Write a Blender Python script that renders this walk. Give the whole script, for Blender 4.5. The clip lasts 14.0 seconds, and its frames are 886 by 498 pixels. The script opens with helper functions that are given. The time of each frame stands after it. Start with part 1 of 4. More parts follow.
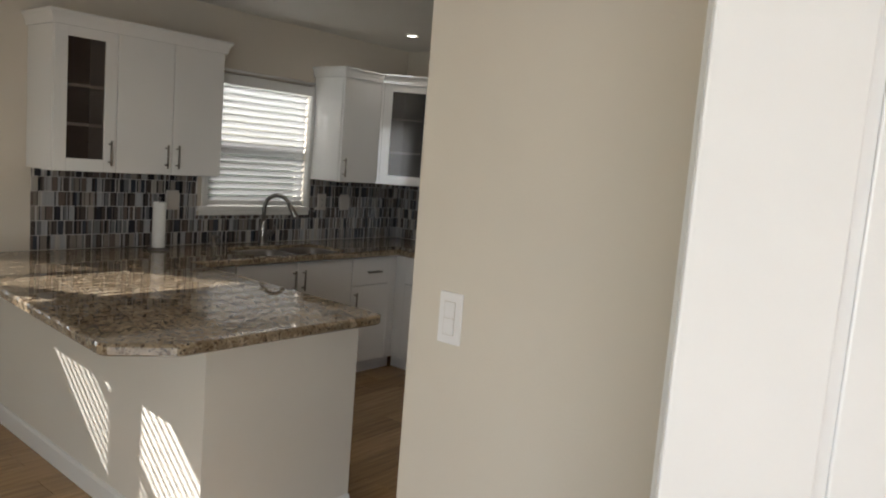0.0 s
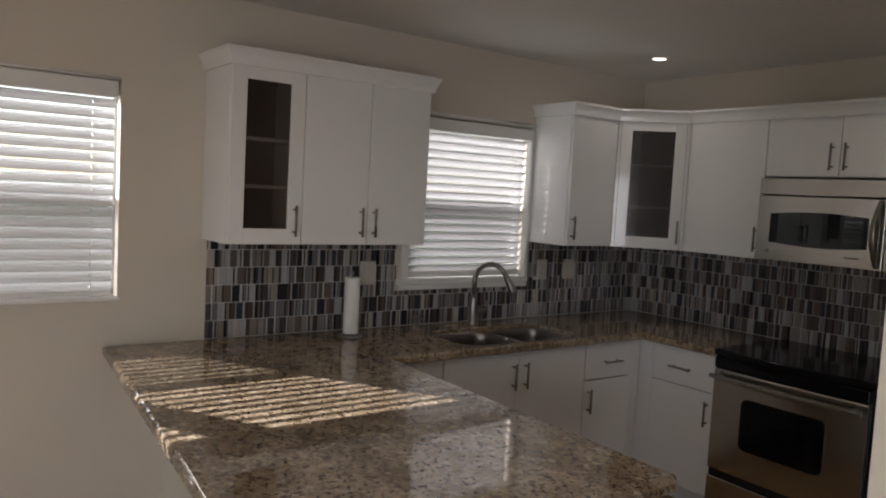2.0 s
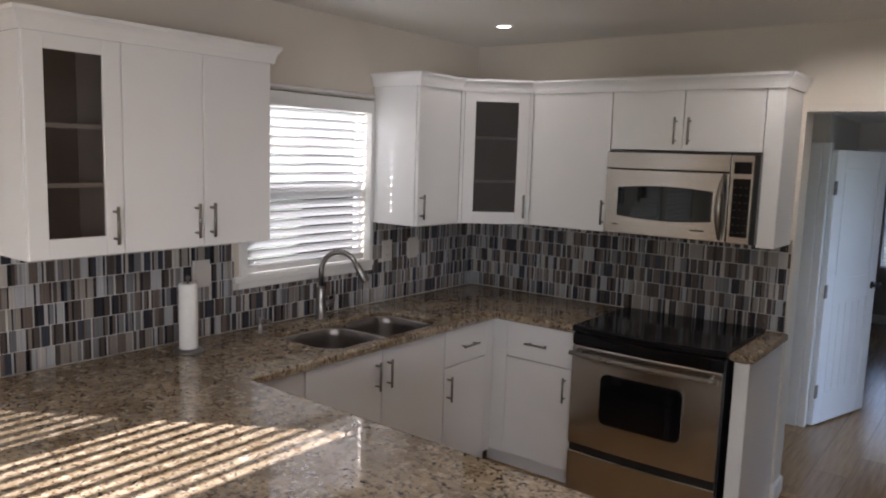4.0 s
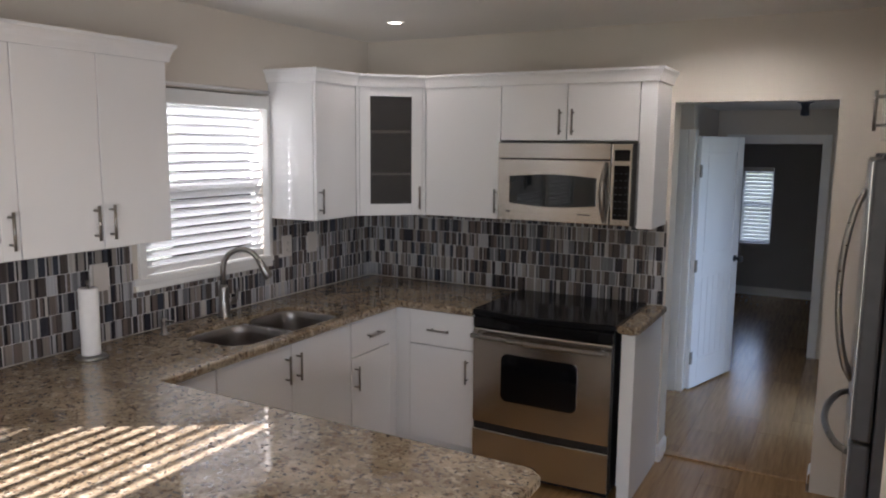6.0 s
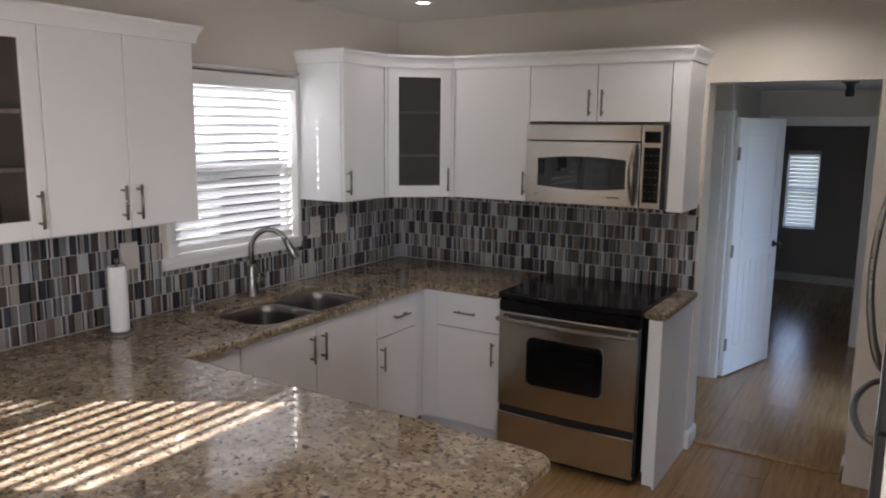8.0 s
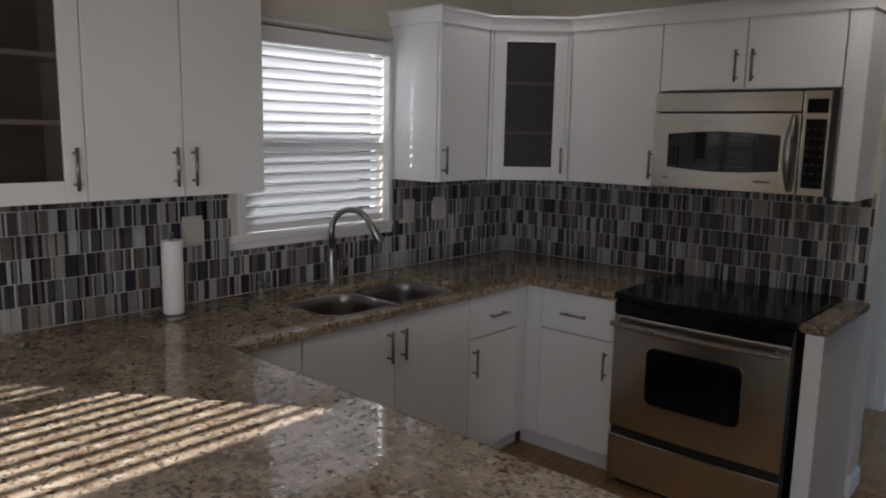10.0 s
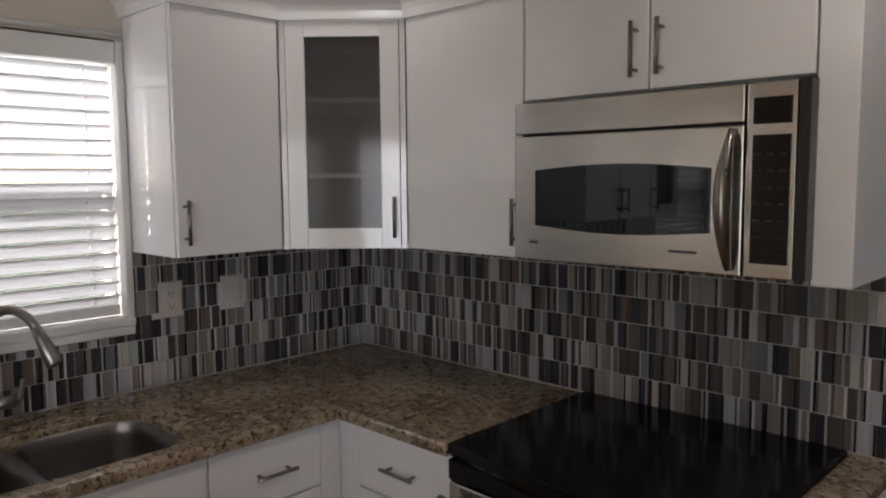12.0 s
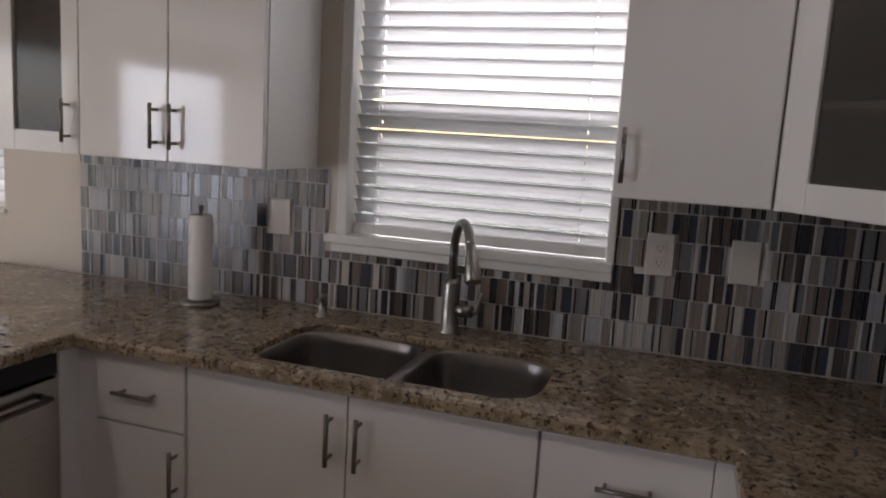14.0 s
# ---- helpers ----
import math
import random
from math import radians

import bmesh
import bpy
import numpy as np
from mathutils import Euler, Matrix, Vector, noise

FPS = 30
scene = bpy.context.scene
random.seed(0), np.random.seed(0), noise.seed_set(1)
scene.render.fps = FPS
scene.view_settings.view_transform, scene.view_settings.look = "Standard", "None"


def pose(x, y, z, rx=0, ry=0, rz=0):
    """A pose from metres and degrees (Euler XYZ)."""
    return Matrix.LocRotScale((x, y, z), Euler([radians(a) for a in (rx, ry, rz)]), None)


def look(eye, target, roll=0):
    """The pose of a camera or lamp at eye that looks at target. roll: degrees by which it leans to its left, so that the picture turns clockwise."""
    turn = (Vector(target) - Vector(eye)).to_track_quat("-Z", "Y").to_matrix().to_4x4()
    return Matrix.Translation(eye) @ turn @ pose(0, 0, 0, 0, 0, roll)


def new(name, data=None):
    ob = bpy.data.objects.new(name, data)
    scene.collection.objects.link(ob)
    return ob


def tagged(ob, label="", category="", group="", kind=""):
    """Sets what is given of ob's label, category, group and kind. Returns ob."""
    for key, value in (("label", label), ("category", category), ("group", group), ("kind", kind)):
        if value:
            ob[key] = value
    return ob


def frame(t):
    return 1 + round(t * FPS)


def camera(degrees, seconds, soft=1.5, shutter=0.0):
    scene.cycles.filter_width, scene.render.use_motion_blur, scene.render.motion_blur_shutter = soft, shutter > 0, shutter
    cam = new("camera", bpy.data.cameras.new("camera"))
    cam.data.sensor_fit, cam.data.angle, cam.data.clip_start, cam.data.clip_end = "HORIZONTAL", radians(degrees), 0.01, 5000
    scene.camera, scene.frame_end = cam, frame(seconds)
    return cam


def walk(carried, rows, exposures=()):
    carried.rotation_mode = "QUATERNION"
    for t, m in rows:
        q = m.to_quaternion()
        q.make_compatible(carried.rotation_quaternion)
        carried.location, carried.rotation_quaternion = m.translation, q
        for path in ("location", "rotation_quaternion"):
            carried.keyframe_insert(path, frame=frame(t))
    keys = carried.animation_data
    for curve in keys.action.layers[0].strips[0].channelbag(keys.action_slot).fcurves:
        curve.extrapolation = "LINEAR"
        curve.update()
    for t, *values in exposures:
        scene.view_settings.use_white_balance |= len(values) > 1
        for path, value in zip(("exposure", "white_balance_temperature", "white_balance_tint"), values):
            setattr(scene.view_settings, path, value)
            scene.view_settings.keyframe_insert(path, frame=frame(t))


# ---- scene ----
cam = camera(61.5, 14.0, soft=2.0)

PATH = [
    (0, (4.36, -4.653, 1.591), (3.099, -3.118, 1.358), 4.6),
    (0.5, (4.029, -4.371, 1.645), (2.569, -3.019, 1.437), 5.4),
    (1, (3.769, -4.175, 1.598), (2.172, -2.984, 1.423), 5.2),
    (1.5, (3.592, -4.154, 1.579), (1.968, -2.994, 1.438), 4.9),
    (2, (3.375, -4.063, 1.641), (1.759, -2.893, 1.495), 3.1),
    (2.5, (3.211, -3.97, 1.671), (1.657, -2.721, 1.516), 2.6),
    (3, (3.112, -3.884, 1.709), (1.578, -2.615, 1.52), 2.3),
    (3.5, (2.958, -3.955, 1.753), (1.591, -2.515, 1.51), 2.0),
    (4, (2.882, -4.063, 1.782), (1.673, -2.491, 1.527), 1.8),
    (6.5, (2.874, -4.208, 1.806), (1.933, -2.465, 1.532), 0.4),
    (7, (2.938, -4.159, 1.83), (1.998, -2.414, 1.561), 0.3),
    (7.5, (2.915, -4.139, 1.806), (1.999, -2.381, 1.543), 0.3),
    (8, (2.939, -4.155, 1.792), (1.897, -2.478, 1.471), 0.6),
    (8.2, (2.89, -4.117, 1.768), (1.772, -2.493, 1.43), 0.5),
    (10.3, (2.678, -3.535, 1.616), (1.361, -2.063, 1.304), 1.1),
    (10.5, (2.626, -3.426, 1.61), (1.363, -1.902, 1.32), 0.9),
    (11, (2.631, -2.869, 1.667), (1.35, -1.352, 1.425), -0.1),
    (11.5, (2.471, -2.568, 1.659), (1.215, -1.029, 1.437), -0.7),
    (12, (2.442, -2.03, 1.62), (1.058, -0.599, 1.428), -0.5),
    (12.5, (2.397, -1.624, 1.588), (0.815, -0.416, 1.4), 0.3),
    (13, (2.264, -1.243, 1.543), (0.465, -0.399, 1.316), 0.2),
    (13.5, (2.19, -0.962, 1.505), (0.218, -0.755, 1.245), 1.7),
    (14, (2.22, -0.801, 1.509), (0.339, -1.411, 1.211), 3.4),
]
walk(cam, [(t, look(eye, target, roll)) for t, eye, target, roll in PATH],
     [(0, 1.65, 6550, 10), (0.5, 1.6, 5600, 4), (1, 1.35, 5800, 12), (1.5, 1.3, 6150, 13), (2, 1.5, 6450, 16), (2.5, 1.82, 6550, 20), (3, 1.95, 6450, 20), (4, 2.4, 6200, 18), (6.5, 2.55, 6100, 18),
      (7.5, 2.6, 6100, 18), (8.2, 2.45, 6100, 18), (10.3, 1.65, 6000, 16), (11, 2.05, 6150, 17), (11.5, 2.1, 6250, 18), (12, 2.2, 6350, 18), (12.5, 2.5, 6400, 19), (13.5, 2.3, 6350, 20), (14, 1.95, 6300, 21)])

# ---- light ----
SUN = Vector((1.0, 0.64, -0.745))
sun = new("sun", bpy.data.lights.new("sun", "SUN"))
sun.data.energy, sun.data.angle, sun.data.color = 5.0, radians(0.5), (1.0, 0.975, 0.94)
sun.matrix_world = look(-SUN * 10, (0, 0, 0))
world = bpy.data.worlds.new("world")
scene.world = world
world.use_nodes = True
wn = world.node_tree.nodes
sky = wn.new("ShaderNodeTexSky")
sky.sky_type, sky.sun_disc = "NISHITA", False
sky.sun_elevation, sky.sun_rotation = radians(32), radians(237.4)
wn["Background"].inputs["Strength"].default_value = 0.13
world.node_tree.links.new(sky.outputs[0], wn["Background"].inputs["Color"])


def area(name, m, w, h, power, color):
    ob = new(name, bpy.data.lights.new(name, "AREA"))
    ob.data.shape, ob.data.size, ob.data.size_y = "RECTANGLE", w, h
    ob.data.energy, ob.data.color = power, color
    ob.matrix_world = m
    return ob


# daylight in the window openings
DAY = (0.93, 0.97, 1.0)
area("window_light", look((-0.13, -1.433, 1.6), (1, -1.433, 1.6)), 0.82, 0.9, 0.15, DAY)
area("window_light", look((-0.13, -3.73, 1.6), (1, -3.73, 1.6)), 0.8, 0.9, 1.3, DAY)
area("window_light", look((-0.13, -4.63, 1.6), (1, -4.63, 1.6)), 0.8, 0.9, 1.3, DAY)
area("window_light", look((1.875, 5.74, 1.1), (1.875, 5, 1.1)), 0.36, 0.88, 0.30, (0.70, 0.79, 1.0))
# fill lamps added behind two unseen south openings; daylight from the passage's side room
area("opening_fill", look((5.95, -6.72, 1.05), (5.95, 0, 1.05)), 1.9, 2.05, 21, (0.88, 0.92, 1.0))
area("opening_fill", look((3.4, -6.72, 1.05), (3.4, 0, 1.05)), 2.0, 2.05, 4.3, (0.94, 0.965, 1.0))
area("opening_fill", look((3.0, 1.25, 1.0), (2.0, 1.25, 1.0)), 0.75, 1.8, 0.32, (0.55, 0.63, 1.0))
LAMPS = ((0.60, -0.62, 0.8), (2.32, -0.60, 3.2), (2.45, -2.75, 5.0), (1.92, -5.30, 2.2))
for lx, ly, power in LAMPS:
    lamp = new("recessed_lamp", bpy.data.lights.new("recessed_lamp", "SPOT"))
    lamp.data.energy, lamp.data.color, lamp.data.spot_size, lamp.data.spot_blend = power, (1.0, 0.93, 0.83), radians(166), 0.5
    lamp.data.shadow_soft_size = 0.05
    lamp.matrix_world = look((lx, ly, 2.452), (lx, ly, 0))


# ---- materials ----
def material(name, color=(0.8, 0.8, 0.8), rough=0.5, metal=0.0, var=0.0, scale=6.0, bump=0.0, bscale=60.0, coat=0.0, stretch=(1, 1, 1)):
    """Principled surface whose colour wanders by var at two scales, with fine relief."""
    m = bpy.data.materials.new(name)
    m.use_nodes = True
    nt = m.node_tree
    b = nt.nodes["Principled BSDF"]
    b.inputs["Base Color"].default_value = (*color, 1)
    b.inputs["Roughness"].default_value, b.inputs["Metallic"].default_value = rough, metal
    b.inputs["Coat Weight"].default_value = coat
    b.inputs["Coat Roughness"].default_value = 0.05
    tc = nt.nodes.new("ShaderNodeTexCoord")
    mp = nt.nodes.new("ShaderNodeMapping")
    mp.inputs["Scale"].default_value = stretch
    nt.links.new(tc.outputs["Object"], mp.inputs["Vector"])
    if var:
        n1 = nt.nodes.new("ShaderNodeTexNoise")
        n1.inputs["Scale"].default_value, n1.inputs["Detail"].default_value = scale, 8
        nt.links.new(mp.outputs[0], n1.inputs["Vector"])
        ramp = nt.nodes.new("ShaderNodeValToRGB")
        ramp.color_ramp.elements[0].position, ramp.color_ramp.elements[1].position = 0.3, 0.7
        ramp.color_ramp.elements[0].color = (*[c * (1 - var) for c in color], 1)
        ramp.color_ramp.elements[1].color = (*[min(1, c * (1 + var)) for c in color], 1)
        nt.links.new(n1.outputs[0], ramp.inputs[0])
        nt.links.new(ramp.outputs[0], b.inputs["Base Color"])
        mr = nt.nodes.new("ShaderNodeMapRange")
        mr.inputs["To Min"].default_value, mr.inputs["To Max"].default_value = max(0, rough - 0.4 * var), rough + 0.4 * var
        nt.links.new(n1.outputs[0], mr.inputs["Value"])
        nt.links.new(mr.outputs[0], b.inputs["Roughness"])
    if bump:
        n2 = nt.nodes.new("ShaderNodeTexNoise")
        n2.inputs["Scale"].default_value, n2.inputs["Detail"].default_value = bscale, 4
        nt.links.new(mp.outputs[0], n2.inputs["Vector"])
        bp = nt.nodes.new("ShaderNodeBump")
        bp.inputs["Strength"].default_value, bp.inputs["Distance"].default_value = bump, 0.004
        nt.links.new(n2.outputs[0], bp.inputs["Height"])
        nt.links.new(bp.outputs[0], b.inputs["Normal"])
    return m


WALL = material("wall_paint", (0.65, 0.59, 0.51), 0.45, var=0.03, scale=1.5, bump=0.12, bscale=90)
CEIL = material("ceiling_paint", (0.76, 0.74, 0.70), 0.75, var=0.02, scale=2, bump=0.15, bscale=120)
TRIM = material("white_trim_paint", (0.80, 0.79, 0.77), 0.3, var=0.02, scale=5)
DOORW = material("white_door_paint", (0.80, 0.80, 0.81), 0.28, var=0.02, scale=4, bump=0.04, bscale=200)
CAB = material("glossy_white_foil", (0.81, 0.80, 0.79), 0.07, var=0.015, scale=2, bump=0.012, bscale=5)
# back panels coloured dark to put the shade behind the glass into them
CABIN_SHADE = material("shaded_cabinet_inside", (0.17, 0.14, 0.12), 0.5, var=0.05)
NICKEL = material("brushed_nickel", (0.29, 0.27, 0.245), 0.28, 1.0, var=0.05, scale=40)
FAUCET = material("dark_stainless", (0.30, 0.285, 0.27), 0.33, 1.0, var=0.05, scale=30)
STEEL = material("brushed_stainless", (0.54, 0.515, 0.48), 0.2, 1.0, var=0.05, scale=2.5, bump=0.03, bscale=30, stretch=(0.6, 0.6, 40))
SINKST = material("sink_stainless", (0.27, 0.25, 0.24), 0.3, 1.0, var=0.06, scale=6, bump=0.05, bscale=60, stretch=(8, 1, 8))
BLACKG = material("black_glass", (0.005, 0.005, 0.006), 0.06, var=0.1, scale=3)
BLACKG.node_tree.nodes["Principled BSDF"].inputs["IOR"].default_value = 1.38
MWGLASS = material("microwave_glass", (0.010, 0.014, 0.017), 0.02, var=0.1, scale=3)
KEYMARK = material("key_print", (0.017, 0.018, 0.020), 0.3, var=0.1, scale=20)
CERAM = material("ceramic_cooktop", (0.006, 0.006, 0.007), 0.14, var=0.1, scale=3)
CERAM.node_tree.nodes["Principled BSDF"].inputs["IOR"].default_value = 1.28
BLACKP = material("black_enamel", (0.012, 0.012, 0.013), 0.3, var=0.15, scale=20)
GREYP = material("dark_grey_enamel", (0.06, 0.06, 0.065), 0.35, var=0.1, scale=20)
GROUT = material("grout", (0.68, 0.66, 0.64), 0.85, var=0.08, scale=30, bump=0.2, bscale=200)
PLATE = material("plate_plastic", (0.62, 0.58, 0.54), 0.35, var=0.02)
SWITCHP = material("switch_plastic", (0.82, 0.80, 0.80), 0.3, var=0.01)
SLOT = material("dark_slot", (0.03, 0.03, 0.03), 0.6, var=0.05)
PAPER = material("paper_towel", (0.82, 0.81, 0.80), 0.95, var=0.02, scale=40, bump=0.5, bscale=160)
LAWN = material("dry_lawn", (0.115, 0.135, 0.07), 0.95, var=0.3, scale=1.5, bump=0.6, bscale=40)
STUCCO = material("exterior_stucco", (0.6, 0.58, 0.54), 0.9, var=0.06, scale=2, bump=0.4, bscale=60)
VINYL = material("window_vinyl", (0.80, 0.80, 0.80), 0.35, var=0.01)
HALFW = material("half_wall_paint", (0.75, 0.71, 0.64), 0.5, var=0.03, scale=1.5, bump=0.1, bscale=90)
# grey base of the bedroom walls, darker than WALL
BEDW = material("bedroom_wall_grey", (0.42, 0.40, 0.40), 0.7, var=0.04, scale=2, bump=0.1, bscale=90)


def emitter(name, color, strength):
    m = bpy.data.materials.new(name)
    m.use_nodes = True
    b = m.node_tree.nodes["Principled BSDF"]
    b.inputs["Emission Color"].default_value, b.inputs["Emission Strength"].default_value = (*color, 1), strength
    return m


BULB = emitter("lit_diffuser", (1.0, 0.93, 0.8), 2.0)
CLOCK = emitter("dim_display", (0.25, 0.16, 0.1), 0.06)


def blind_material():
    m = bpy.data.materials.new("blind_slat")
    m.use_nodes = True
    nt = m.node_tree
    b = nt.nodes["Principled BSDF"]
    b.inputs["Base Color"].default_value, b.inputs["Roughness"].default_value = (0.82, 0.82, 0.82, 1), 0.4
    tl = nt.nodes.new("ShaderNodeBsdfTranslucent")
    tl.inputs["Color"].default_value = (0.86, 0.86, 0.86, 1)
    mx = nt.nodes.new("ShaderNodeMixShader")
    mx.inputs[0].default_value = 0.29
    nt.links.new(b.outputs[0], mx.inputs[1])
    nt.links.new(tl.outputs[0], mx.inputs[2])
    nt.links.new(mx.outputs[0], nt.nodes["Material Output"].inputs["Surface"])
    return m


BLIND = blind_material()


def pane_material(name, tint, gloss_rough):
    m = bpy.data.materials.new(name)
    m.use_nodes = True
    nt = m.node_tree
    tr, gl = nt.nodes.new("ShaderNodeBsdfTransparent"), nt.nodes.new("ShaderNodeBsdfGlossy")
    fr, mx = nt.nodes.new("ShaderNodeFresnel"), nt.nodes.new("ShaderNodeMixShader")
    fr.inputs["IOR"].default_value = 1.5
    tr.inputs["Color"].default_value, gl.inputs["Roughness"].default_value = (*tint, 1), gloss_rough
    for a, z in ((fr.outputs[0], mx.inputs[0]), (tr.outputs[0], mx.inputs[1]), (gl.outputs[0], mx.inputs[2]), (mx.outputs[0], nt.nodes["Material Output"].inputs["Surface"])):
        nt.links.new(a, z)
    return m


CLEAR = pane_material("window_glass", (0.96, 0.98, 0.97), 0.0)


def screen_material():
    """Fine mesh too small to see: part dark thread, part open."""
    m = bpy.data.materials.new("insect_screen")
    m.use_nodes = True
    nt = m.node_tree
    tr, mx = nt.nodes.new("ShaderNodeBsdfTransparent"), nt.nodes.new("ShaderNodeMixShader")
    b = nt.nodes["Principled BSDF"]
    b.inputs["Base Color"].default_value, b.inputs["Roughness"].default_value = (0.05, 0.05, 0.05, 1), 0.7
    mx.inputs[0].default_value = 0.33
    nt.links.new(tr.outputs[0], mx.inputs[1])
    nt.links.new(b.outputs[0], mx.inputs[2])
    nt.links.new(mx.outputs[0], nt.nodes["Material Output"].inputs["Surface"])
    return m


SCREEN = screen_material()


def frosted_material(name, tint, haze, amount):
    """Smoked glass: part scatters, part lets the shelves show."""
    m = pane_material(name, tint, 0.1)
    nt = m.node_tree
    out = nt.nodes["Material Output"]
    df, mx = nt.nodes.new("ShaderNodeBsdfDiffuse"), nt.nodes.new("ShaderNodeMixShader")
    df.inputs["Color"].default_value, mx.inputs[0].default_value = (*haze, 1), amount
    old = out.inputs["Surface"].links[0].from_socket
    nt.links.new(old, mx.inputs[1])
    nt.links.new(df.outputs[0], mx.inputs[2])
    nt.links.new(mx.outputs[0], out.inputs["Surface"])
    return m


SMOKE = frosted_material("satin_smoked_glass", (0.86, 0.81, 0.76), (0.125, 0.12, 0.118), 0.4)
SMOKE_CLEAR = frosted_material("clear_smoked_glass", (0.90, 0.86, 0.82), (0.09, 0.07, 0.06), 0.2)


def granite_material():
    m = bpy.data.materials.new("polished_granite")
    m.use_nodes = True
    nt = m.node_tree
    b = nt.nodes["Principled BSDF"]
    b.inputs["Roughness"].default_value = 0.02
    b.inputs["IOR"].default_value = 1.65
    tc = nt.nodes.new("ShaderNodeTexCoord")

    def layer(kind, scale, lo, hi):
        n = nt.nodes.new(kind)
        n.inputs["Scale"].default_value = scale
        nt.links.new(tc.outputs["Object"], n.inputs["Vector"])
        r = nt.nodes.new("ShaderNodeMapRange")
        r.inputs["From Min"].default_value, r.inputs["From Max"].default_value = lo, hi
        if kind == "ShaderNodeTexNoise":
            n.inputs["Detail"].default_value, n.inputs["Roughness"].default_value = 6, 0.65
        nt.links.new(n.outputs[0], r.inputs["Value"])
        return r.outputs[0]

    def mix(fac, a, c):
        x = nt.nodes.new("ShaderNodeMix")
        x.data_type = "RGBA"
        nt.links.new(fac, x.inputs["Factor"])
        if isinstance(a, tuple):
            x.inputs["A"].default_value = (*a, 1)
        else:
            nt.links.new(a, x.inputs["A"])
        x.inputs["B"].default_value = (*c, 1)
        return x.outputs["Result"]

    c = mix(layer("ShaderNodeTexNoise", 6, 0.40, 0.60), (0.20, 0.148, 0.092), (0.34, 0.265, 0.18))
    c = mix(layer("ShaderNodeTexNoise", 30, 0.52, 0.64), c, (0.44, 0.365, 0.27))
    c = mix(layer("ShaderNodeTexNoise", 42, 0.54, 0.61), c, (0.125, 0.08, 0.047))
    c = mix(layer("ShaderNodeTexNoise", 66, 0.555, 0.60), c, (0.055, 0.039, 0.027))
    c = mix(layer("ShaderNodeTexNoise", 120, 0.61, 0.66), c, (0.27, 0.23, 0.17))
    nt.links.new(c, b.inputs["Base Color"])
    return m


GRANITE = granite_material()


WIDE = ((0.0, (0.035, 0.034, 0.042)), (0.11, (0.05, 0.056, 0.072)), (0.19, (0.085, 0.07, 0.065)), (0.36, (0.15, 0.12, 0.105)), (0.50, (0.16, 0.16, 0.17)),
        (0.60, (0.22, 0.19, 0.17)), (0.72, (0.28, 0.25, 0.225)), (0.84, (0.38, 0.38, 0.40)), (0.94, (0.45, 0.42, 0.39)))
THIN = ((0.0, (0.018, 0.017, 0.02)), (0.30, (0.06, 0.045, 0.04)), (0.42, (0.17, 0.15, 0.14)), (0.52, (0.30, 0.29, 0.30)), (0.68, (0.43, 0.42, 0.43)), (0.87, (0.55, 0.53, 0.51)))


def tile_material(name, source, tones):
    """Striped glass and stone mosaic, a tone for each piece."""
    m = bpy.data.materials.new(name)
    m.use_nodes = True
    nt = m.node_tree
    b = nt.nodes["Principled BSDF"]
    src = nt.nodes.new(source)
    out = src.outputs["Random"] if source == "ShaderNodeObjectInfo" else src.outputs["Random Per Island"]
    ramp = nt.nodes.new("ShaderNodeValToRGB")
    ramp.color_ramp.interpolation = "CONSTANT"
    el = ramp.color_ramp.elements
    while len(el) < len(tones):
        el.new(0.5)
    for e, (p, c) in zip(el, tones):
        e.position, e.color = p, (*c, 1)
    nt.links.new(out, ramp.inputs[0])
    tc, mp, ns = nt.nodes.new("ShaderNodeTexCoord"), nt.nodes.new("ShaderNodeMapping"), nt.nodes.new("ShaderNodeTexNoise")
    mp.inputs["Scale"].default_value = (170, 170, 3)
    nt.links.new(tc.outputs["Object"], mp.inputs[0])
    nt.links.new(mp.outputs[0], ns.inputs["Vector"])
    ns.inputs["Scale"].default_value = 1.0
    mr = nt.nodes.new("ShaderNodeMapRange")
    mr.inputs["To Min"].default_value, mr.inputs["To Max"].default_value = 0.6, 1.35
    nt.links.new(ns.outputs[0], mr.inputs["Value"])
    mx = nt.nodes.new("ShaderNodeMix")
    mx.data_type, mx.blend_type = "RGBA", "MULTIPLY"
    mx.inputs["Factor"].default_value = 1.0
    nt.links.new(ramp.outputs[0], mx.inputs["A"])
    nt.links.new(mr.outputs[0], mx.inputs["B"])
    nt.links.new(mx.outputs["Result"], b.inputs["Base Color"])
    rr = nt.nodes.new("ShaderNodeMapRange")
    rr.inputs["To Min"].default_value, rr.inputs["To Max"].default_value = 0.12, 0.42
    nt.links.new(out, rr.inputs["Value"])
    nt.links.new(rr.outputs[0], b.inputs["Roughness"])
    return m


TILE = tile_material("mosaic_piece", "ShaderNodeObjectInfo", WIDE)
TILEJ = tile_material("mosaic_rest", "ShaderNodeNewGeometry", WIDE)
STRIP = tile_material("mosaic_strip", "ShaderNodeObjectInfo", THIN)
STRIPJ = tile_material("mosaic_strip_rest", "ShaderNodeNewGeometry", THIN)


